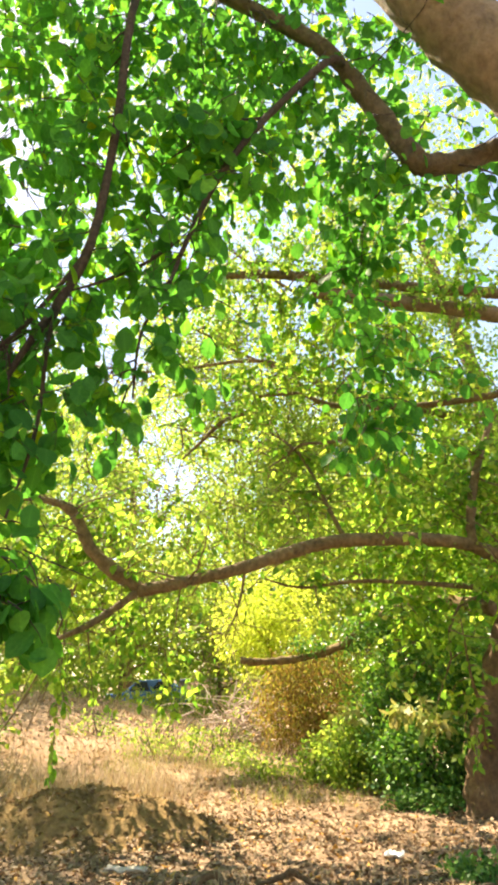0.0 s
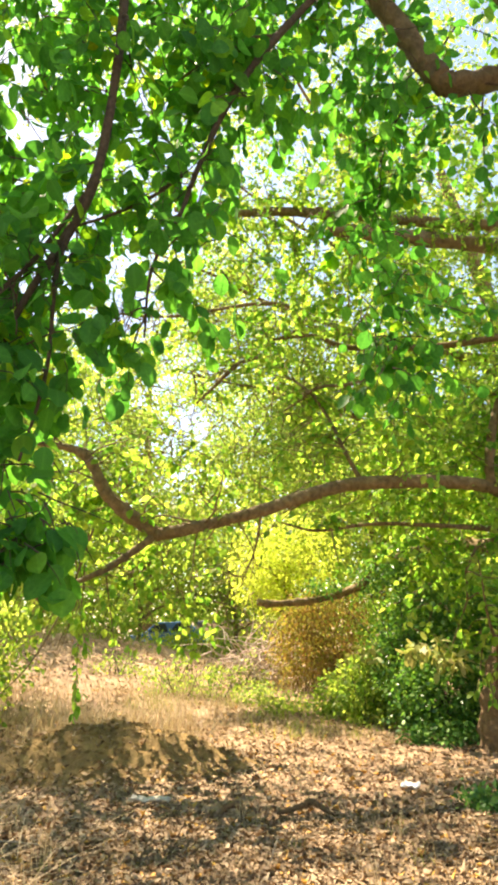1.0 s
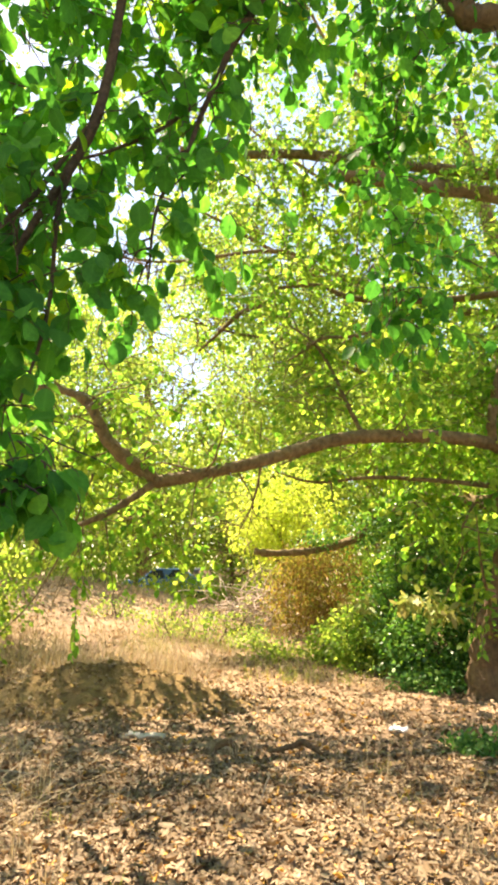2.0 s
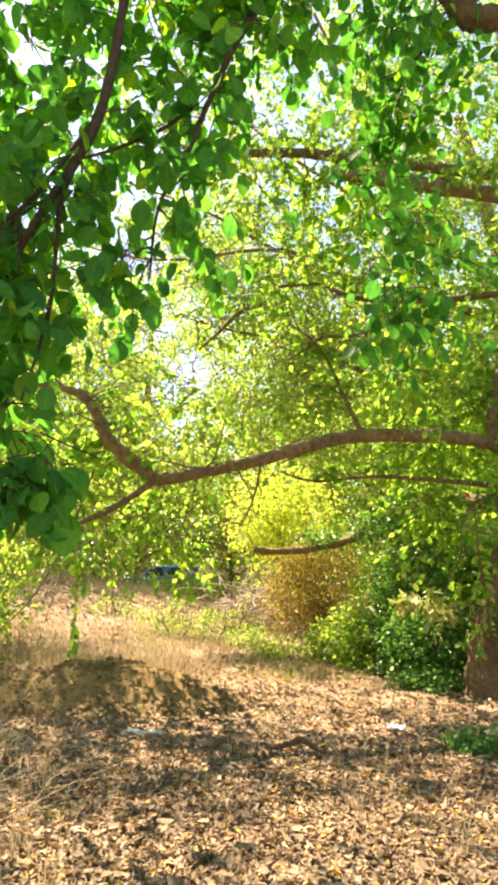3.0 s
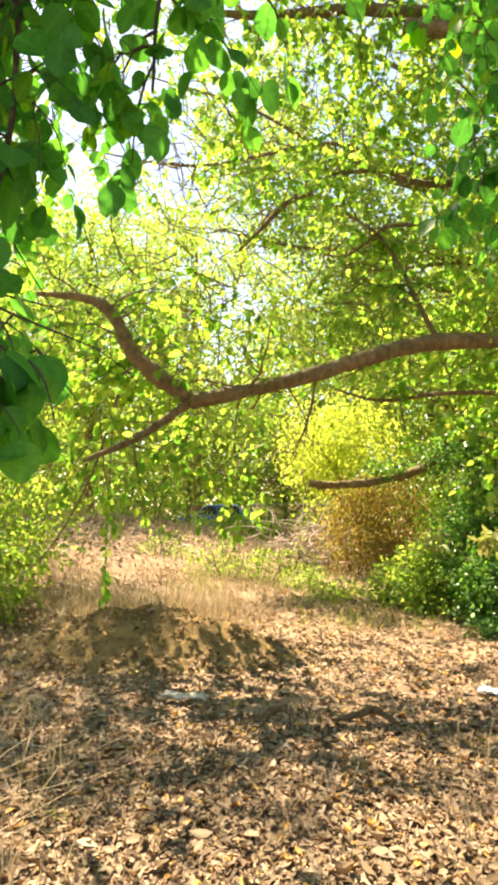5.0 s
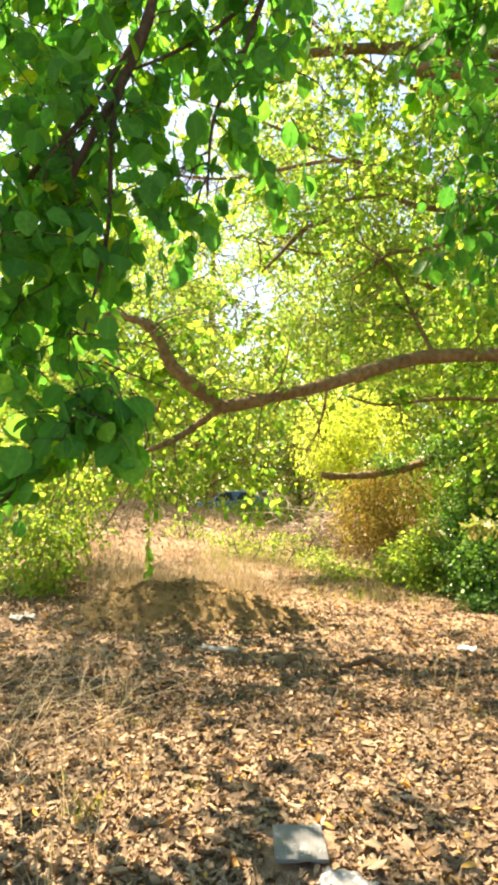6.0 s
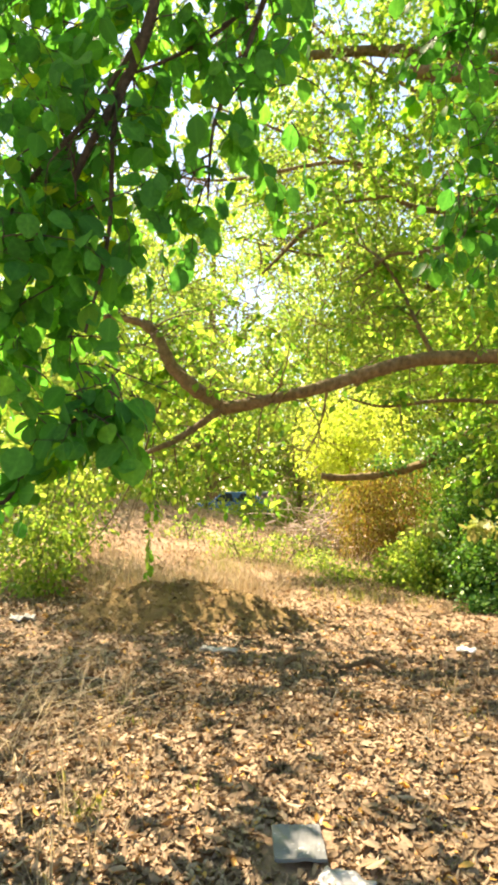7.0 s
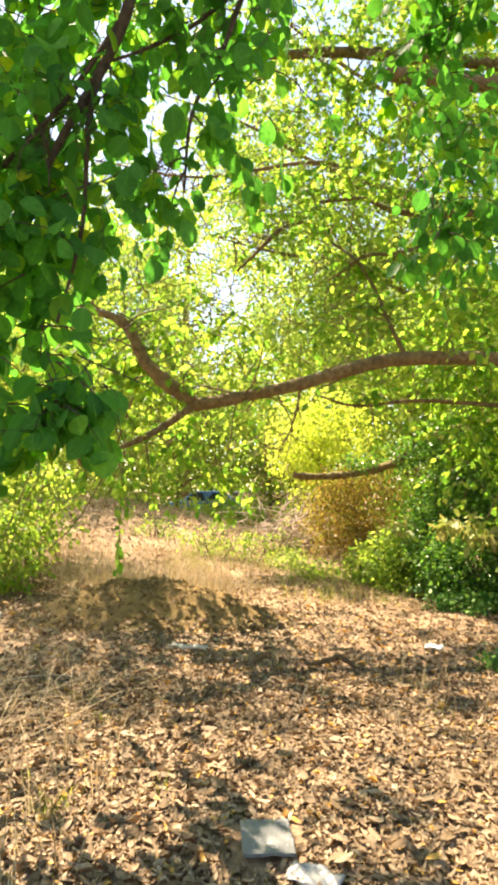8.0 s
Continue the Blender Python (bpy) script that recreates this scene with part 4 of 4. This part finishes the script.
# foliage added to block bright sky and stand in for a dark hollow
shrub("backing_thicket", [(2.7, 15.2, 1.1, 1.2, .5, 1.1, 230), (4.3, 12.6, 1.5, 1.1, .6, 1.5, 260), (3.2, 11.6, .9, .7, .5, .9, 150)], (leaf_mid,), 14, .085, KITE, "green thicket added behind the dry shrub to darken the hollow there", 5, .3, 0, .16)
shrub("undergrowth", [(-6.5, 18.5, 1.3, 1.6, .8, 1.0, 230), (-3.6, 19.5, 1.5, 1.5, .8, 1.1, 230), (-0.6, 21.5, .7, 1.0, .6, .5, 90)], (leaf_far,), 10, .14, KITE, "light green undergrowth at the clearing's far edge", 8, .3, 0, .18)
shrub("hedge_shrub", [(-1.5, 26.5, .5, 1.8, .6, .55, 200), (1.8, 26.0, .5, 2.0, .6, .6, 220)], (leaf_far,), 9, .16, KITE, "low light green growth before the far wall", 6, .2, 0, .2)
shrub("thicket", [(-4.3, 9.6, 1.2, .8, .7, 1.1, 170), (-3.5, 10.0, 1.1, .55, .5, 1.0, 120), (-4.0, 11.6, 1.5, .9, .6, 1.2, 150), (-5.2, 11.0, 1.5, .9, .8, 1.3, 160), (-3.5, 8.9, .6, .5, .4, .6, 90)], (leaf_far,), 13, .082, SIMPLE, "thin straggling thicket of light green leaves", 3, .5, 0, .13, bark_warm)
shrub("weed_patch", [(2.25, 5.5, .05, .36, .26, .09, 150)], (leaf_weed,), 11, .055, SIMPLE, "low patch of dark green weeds", 6, .0, 0, .05)
shrub("weed_patch", [(3.0, 8.1, .06, .5, .2, .12, 90), (2.65, 8.35, .06, .4, .2, .12, 70)], (leaf_weed,), 10, .06, SIMPLE, "low green weeds at the tree's foot", 6, .0, 0, .06)
shrub("sapling", [(-0.1, 12.8, .36, .45, .4, .3, 26), (-0.9, 14.2, .5, .6, .4, .35, 24), (.5, 13.9, .4, .5, .4, .3, 22)], (leaf_far,), 22, .058, SIMPLE, "bright light green young shoots", 8, .2, 0, .09)


def brush_heap():
    root = thing("brush_heap", (0.9, 14.3, 0), "tangled heap of grey dry cut twigs", "brush")
    lines = []
    for _ in range(170):
        s = (0.9 + rng.normal() * .55, 14.3 + rng.normal() * .3, rng.uniform(.2, 1.05))
        lines.append(wander(s, (rng.normal(), rng.normal() * .6, rng.normal() * .5 + .2), rng.uniform(.5, 1.2), .018, 6, .15, .05))
    v, f = joined([tube(l, 4, 0.05, i) for i, l in enumerate(lines)])
    child("twiggery", tri_mesh("twiggery", v, f, grey_wood), root, kind="stuff")
    rooted(root)


rng = np.random.default_rng(26)
brush_heap()
limb("fallen_limb", [(0.56, 10.0, 1.755, .045), (0.70, 10.02, 1.735, .056), (0.9, 10.05, 1.73, .052), (1.18, 10, 1.745, .058), (1.5, 9.97, 1.775, .055), (1.81, 10, 1.84, .06), (2.2, 9.85, 2.0, .06), (2.45, 9.7, 2.28, .06), (2.72, 9.5, 2.36, .065), (3.2, 9.0, 2.5, .07), (3.7, 8.0, 2.3, .11)], bark_warm, None, 10, 0.25)
tagged(bpy.data.objects["fallen_limb"], "crooked brown limb resting in the bush against the trunk", "branch")

# ---- wall and car ----
def box(bm, x0, x1, y0, y1, z0, z1, bevel=0.0):
    g = bmesh.ops.create_cube(bm, size=1)["verts"]
    for v in g:
        v.co = Vector(((x0 + x1) / 2 + v.co.x * (x1 - x0), (y0 + y1) / 2 + v.co.y * (y1 - y0), (z0 + z1) / 2 + v.co.z * (z1 - z0)))
    if bevel:
        bmesh.ops.bevel(bm, geom=list({e for v in g for e in v.link_edges}), offset=bevel, segments=2, affect="EDGES")


def boundary_wall():
    root = thing("boundary_wall", (0, 31, 0), "low brown mud-plastered wall with a pale coping", "wall", kind="structure")
    bm = bmesh.new()
    box(bm, -1.2, 3.2, -.12, .12, -.2, 1.38, .02)
    part("wall_body", bm, plaster, root)
    bm = bmesh.new()
    box(bm, -1.25, 3.25, -.18, .18, 1.384, 1.50, .02)
    part("coping", bm, coping_paint, root, "pale painted coping")


boundary_wall()


def parked_car():
    root = thing("car", (-2.55, 30.5, float(height(-2.55, 30.5))), "blue parked hatchback beyond the trees", "car")
    prof = [(-1.9, .35), (-1.95, .7), (-1.75, .9), (-1.0, .98), (-.45, 1.45), (.9, 1.47), (1.55, 1.0), (1.9, .9), (1.95, .4)]
    bm = bmesh.new()
    rings = []
    for yy, k in ((-.78, .97), (-.6, 1.0), (.6, 1.0), (.78, .97)):
        rings.append([bm.verts.new((x * k, yy * (0.86 if z > 1.2 else 1), z * (1 if abs(yy) < .7 else .985))) for x, z in prof])
    for a, b in zip(rings, rings[1:]):
        for i in range(len(prof)):
            j = (i + 1) % len(prof)
            bm.faces.new((a[i], a[j], b[j], b[i]))
    bm.faces.new(rings[0][::-1])
    bm.faces.new(rings[-1])
    bmesh.ops.recalc_face_normals(bm, faces=bm.faces)
    part("body", bm, car_paint, root, smooth=False)
    for x0, x1 in ((-.75, .1), (.18, 1.1)):
        bm = bmesh.new()
        vs = [bm.verts.new(p) for p in ((x0, -.80, 1.02), (x1, -.80, 1.02), (x1 - .12, -.71, 1.38), (x0 + .28, -.71, 1.38))]
        g = bmesh.ops.extrude_face_region(bm, geom=[bm.faces.new(vs)])
        for v in g["geom"]:
            if isinstance(v, bmesh.types.BMVert):
                v.co.y += .03
        part("window", bm, car_glass, root, "dark glass", False)
    for x in (-1.25, 1.25):
        for y in (-.76, .76):
            bm = bmesh.new()
            bmesh.ops.create_cone(bm, cap_ends=True, segments=24, radius1=.31, radius2=.31, depth=.2, matrix=Matrix.Translation((x, y, .31)) @ Matrix.Rotation(math.pi / 2, 4, "X"))
            w = part("wheel", bm, rubber, root, smooth=False)
            bm = bmesh.new()
            bmesh.ops.create_cone(bm, cap_ends=True, segments=20, radius1=.19, radius2=.17, depth=.22, matrix=Matrix.Translation((x, y, .31)) @ Matrix.Rotation(math.pi / 2, 4, "X"))
            part("rim", bm, steel, w, smooth=False)


parked_car()


# ---- small things on the ground ----
def lumpy_sheet(name, at, size, turn, mat, label, category, thick=.012, waves=.02, n=14, seed=1):
    g = np.random.default_rng(seed)
    bm = bmesh.new()
    bmesh.ops.create_grid(bm, x_segments=n, y_segments=n, size=.5)
    ph = g.uniform(0, 6, 4)
    for v in bm.verts:
        x, y = v.co.x, v.co.y
        edge = 1 + .10 * math.sin(7 * x + ph[0]) * (waves > .01)
        v.co = Vector((x * size[0] * edge, y * size[1] * (1 + .12 * math.sin(5 * y + 9 * x + ph[1]) * (waves > .01)), waves * (math.sin(9 * x + ph[2]) * math.sin(8 * y + ph[3]) + .5 * math.sin(19 * x + 13 * y))))
    top_f = list(bm.faces)
    g2 = bmesh.ops.extrude_face_region(bm, geom=top_f)
    for v in g2["geom"]:
        if isinstance(v, bmesh.types.BMVert):
            v.co.z += thick
    bmesh.ops.recalc_face_normals(bm, faces=bm.faces)
    ob = part(name, bm, mat, None, label)
    tagged(ob, category=category)
    ob.matrix_world = pose(at[0], at[1], float(top(at[0], at[1])) + at[2], at[3] if len(at) > 3 else 0, 0, turn)
    return ob


lumpy_sheet("stone_slab", (0.06, 2.895, .03, -2), (.215, .285), 4, slab_stone, "pale grey square slab lying among dry leaves", "slab", .014, .003)
bpy.data.objects["stone_slab"].data.polygons.foreach_set("use_smooth", np.zeros(len(bpy.data.objects["stone_slab"].data.polygons), bool))
lumpy_sheet("plastic_scrap", (0.24, 2.63, .035, 4), (.21, .12), -28, pale_plastic, "pale bent plastic scrap on the leaves, greyed in its colour for shade", "scrap", .006, .009, 14, 2)
lumpy_sheet("plastic_bag", (1.69, 6.2, .03), (.17, .12), -24, white_plastic, "crumpled white plastic bag on the ground", "bag", .010, .012, 16, 3)
lumpy_sheet("paper_scrap", (-3.02, 7.3, .04), (.26, .16), 15, pale_paper, "crumpled pale paper scrap on the leaves", "scrap", .008, .025, 14, 5)
lumpy_sheet("bark_piece", (-.61, 5.93, .05), (.34, .09), -14, bark_flake, "flat pale piece of dry bark", "bark", .015, .012, 14, 6)


def stick(name, pts, label, mat=bark_warm):
    v, f = tube(smooth_line(pts, 7), 9, .14, 5)
    ob = tagged(new(name, tri_mesh(name, v, f, mat, True)), label, "stick")
    return ob


stick("crooked_stick", [(0.430, 5.54, 0.033, .012), (0.515, 5.55, 0.047, .018), (0.591, 5.57, 0.061, .022), (0.658, 5.59, 0.072, .026), (0.696, 5.59, 0.093, .028), (0.734, 5.58, 0.086, .026), (0.772, 5.58, 0.065, .022), (0.819, 5.56, 0.044, .020), (0.857, 5.55, 0.019, .014)], "short crooked dark brown branch lying bowed on leaves", bark_trunk)
stick("root_stump", [(-.04, 5.6, -.02, .016), (.01, 5.62, .055, .022), (.06, 5.63, .075, .026), (.12, 5.62, .085, .028), (.16, 5.60, .05, .024), (.17, 5.58, -.03, .015)], "small dark bent root above the leaves", bark_trunk)
stick("dry_stick", [(-2.0, 4.9, .02, .006), (-1.6, 5.05, .05, .007), (-1.2, 5.0, .03, .005)], "thin pale dry stick", wood_pale)
stick("dry_stick", [(0.3, 4.5, .02, .005), (0.34, 4.52, .12, .005), (0.36, 4.53, .16, .003)], "thin pale dry stick", wood_pale)


# ---- grass ----
def blades(places, tall, lean, width, mat, name, label, parent=None):
    n = len(places)
    a = rng.uniform(0, 2 * np.pi, n)
    side = np.stack([np.cos(a), np.sin(a), 0 * a], -1)
    bend = np.stack([np.cos(a + 1.4), np.sin(a + 1.4), 0 * a], -1) * (lean * rng.uniform(.2, 1.3, n) * tall)[:, None]
    rows = []
    for k, w in ((0, 1.0), (.4, .8), (.75, .5), (1.0, 0.08)):
        mid = places + bend * k * k + np.stack([0 * a, 0 * a, tall * k * (1 - .12 * k * lean)], -1)
        rows += [mid - side * (width * w)[:, None], mid + side * (width * w)[:, None]]
    v = np.stack(rows, 1).reshape(-1, 3)
    f0 = np.array([(0, 1, 3), (0, 3, 2), (2, 3, 5), (2, 5, 4), (4, 5, 7), (4, 7, 6)])
    f = (f0[None] + (np.arange(n) * 8)[:, None, None]).reshape(-1, 3)
    return tagged(new(name, tri_mesh(name, v, f, mat)), label, "grass", kind="stuff")


def tufts(n, per, lo, hi, r, cut=-.1, scale=.7):
    c = rng.uniform(lo, hi, (n, 2))
    keep = np.array([noise.noise(Vector((x * scale, y * scale, 3.0))) for x, y in c]) > cut
    c = np.repeat(c[keep], per, 0) + rng.normal(size=(keep.sum() * per, 2)) * r
    return np.stack([c[:, 0], c[:, 1], top(c[:, 0], c[:, 1]) - .01], -1)


p = np.vstack([tufts(400, 7, (-4.4, 9.0), (.2, 13.5), .14, -.1), tufts(190, 7, (-2.4, 8.8), (-.4, 10.8), .16, -.5), tufts(520, 10, (-7, 10.5), (1.5, 20), .2, -.2), tufts(120, 9, (-2.6, 8.7), (-.5, 10.2), .2, -.5)])
blades(p, rng.uniform(.10, .40, len(p)) * rng.uniform(.6, 1.9, len(p)), .8, rng.uniform(.0018, .004, len(p)), straw, "dry_grass", "tall dry straw-coloured grass behind the mound")
p = np.vstack([tufts(420, 10, (-.8, 8.2), (3.0, 13.5), .09, -.15), tufts(200, 7, (-.8, 7.0), (2.4, 9.5), .07, .0)])
blades(p, rng.uniform(.04, .15, len(p)), .9, rng.uniform(.0018, .0035, len(p)), straw, "short_grass", "short dry grass on the clearing")
p = np.vstack([tufts(150, 16, (-1.6, 11.5), (1.4, 15.5), .09, -.05), tufts(70, 9, (.4, 8.6), (2.0, 11.5), .08, .0)])
blades(p, rng.uniform(.06, .26, len(p)), .8, rng.uniform(.002, .004, len(p)), fresh, "green_grass", "thin green and yellowing grass in the sun")
p = np.vstack([tufts(13, 11, (-3.0, 3.2), (-1.1, 5.6), .05, -.6), tufts(14, 8, (-1.4, 2.4), (-.7, 3.8), .04, -.6), tufts(16, 7, (-.6, 3.5), (2.2, 7), .03, -.5)])
blades(p, rng.uniform(.12, .5, len(p)), .6, rng.uniform(.0015, .003, len(p)), straw, "dry_stalks", "sparse dry stalks standing in the leaf litter")


p = rng.uniform((-2.1, 3.2), (-1.15, 4.9), (110, 2))
p = np.column_stack([p, top(p[:, 0], p[:, 1])])
blades(p, rng.uniform(.2, .55, len(p)), 2.4, rng.uniform(.002, .004, len(p)), straw, "bent_straw", "long bent dry straws leaning over the leaf litter")
p = np.vstack([tufts(3, 26, (-.95, 3.02), (-.82, 3.2), .05, -2), tufts(7, 9, (.0, 4.3), (1.4, 5.6), .04, -2), tufts(6, 9, (-1.3, 3.2), (-.4, 5.2), .04, -2)])
blades(p, rng.uniform(.05, .13, len(p)), .9, rng.uniform(.0015, .003, len(p)), fresh, "young_grass", "small sparse green tufts among the leaf litter")


# ---- leaf litter ----
def fallen(n, lo, hi, size, fade=None):
    q = rng.uniform(lo, hi, (n, 2))
    if fade is not None:
        q = q[rng.random(len(q)) < fade(q)]
    q = q[~((np.abs(q[:, 0] - .06) < .16) & (np.abs(q[:, 1] - 2.895) < .19))]
    q = q[~((np.abs(q[:, 0] - 1.70) < .16) & (np.abs(q[:, 1] - 6.22) < .1))]
    z = top(q[:, 0], q[:, 1]) + rng.random(len(q)) * .024
    k = len(q)
    a = rng.uniform(0, 2 * np.pi, k)
    way = np.stack([np.cos(a), np.sin(a), rng.normal(size=k) * .08], -1)
    up = rng.normal(size=(k, 3)) * .17 + (0, 0, 1)
    up[:, 2] *= np.where(rng.random(k) < .45, -1, 1)
    return np.column_stack([q, z]), way, up, size * rng.uniform(.45, 1.6, k), rng.uniform(.45, 1.35, k), rng.normal(size=k) * .5


def off_mound(q):
    bare = step(.06, .13, mound_height(q[:, 0], q[:, 1])) * (np.abs(q[:, 0] - MX) < 1.95) * (np.abs(q[:, 1] - MY) < 1.35)
    thin = 1 - .8 * step(7.2, 9.5, q[:, 1] + .35 * q[:, 0])
    return thin * (1 - .84 * bare)


rng = np.random.default_rng(27)
pieces, ribs = [], []
for args in ((56000, (-4.6, 1.4), (4.6, 11.0), .058, off_mound), (52000, (-2.8, 1.6), (2.8, 5.6), .044, lambda q: step(2.8, 2.0, np.abs(q[:, 0]))), (26000, (-8, 8.3), (6, 18), .085, lambda q: .55 + 0 * q[:, 0]), (9000, (-8, -6), (8, 1.8), .11, None), (14000, (-9, 1.4), (9, 8.5), .085, lambda q: step(3.6, 4.6, np.abs(q[:, 0])))):
    p, w, u, s, wd, cu = fallen(*args)
    half = rng.random(len(p)) < (.55 if args[3] < .08 else .0)
    for shape, k in ((CURLED if args[3] < .08 else KITE, ~half), (CRUMPLED, half)):
        if k.any():
            pieces.append(spread(shape, p[k], w[k], u[k], s[k], wd[k], cu[k]))
            ribs.append(np.tile(np.abs(shape[0][:, 0]), int(k.sum())))
v, f = joined(pieces)
child("leaf_litter", tri_mesh("leaf_litter", v, f, litter, rib=np.concatenate(ribs)), ground, "deep carpet of curled brown fallen leaves", "stuff")
p, w, u, s, wd, cu = fallen(330, (-1.4, 2.2), (1.5, 4.2), .068)
p[:, 2] += .02
ok = ~((np.abs(p[:, 0] - .06) < .24) & (np.abs(p[:, 1] - 2.895) < .26))
p, w, u, s = p[ok][:300], w[ok][:300], u[ok][:300], s[ok][:300]
single_leaves(ground, DRYLEAF, litter_own, p, w, u, s, "fallen_leaf")
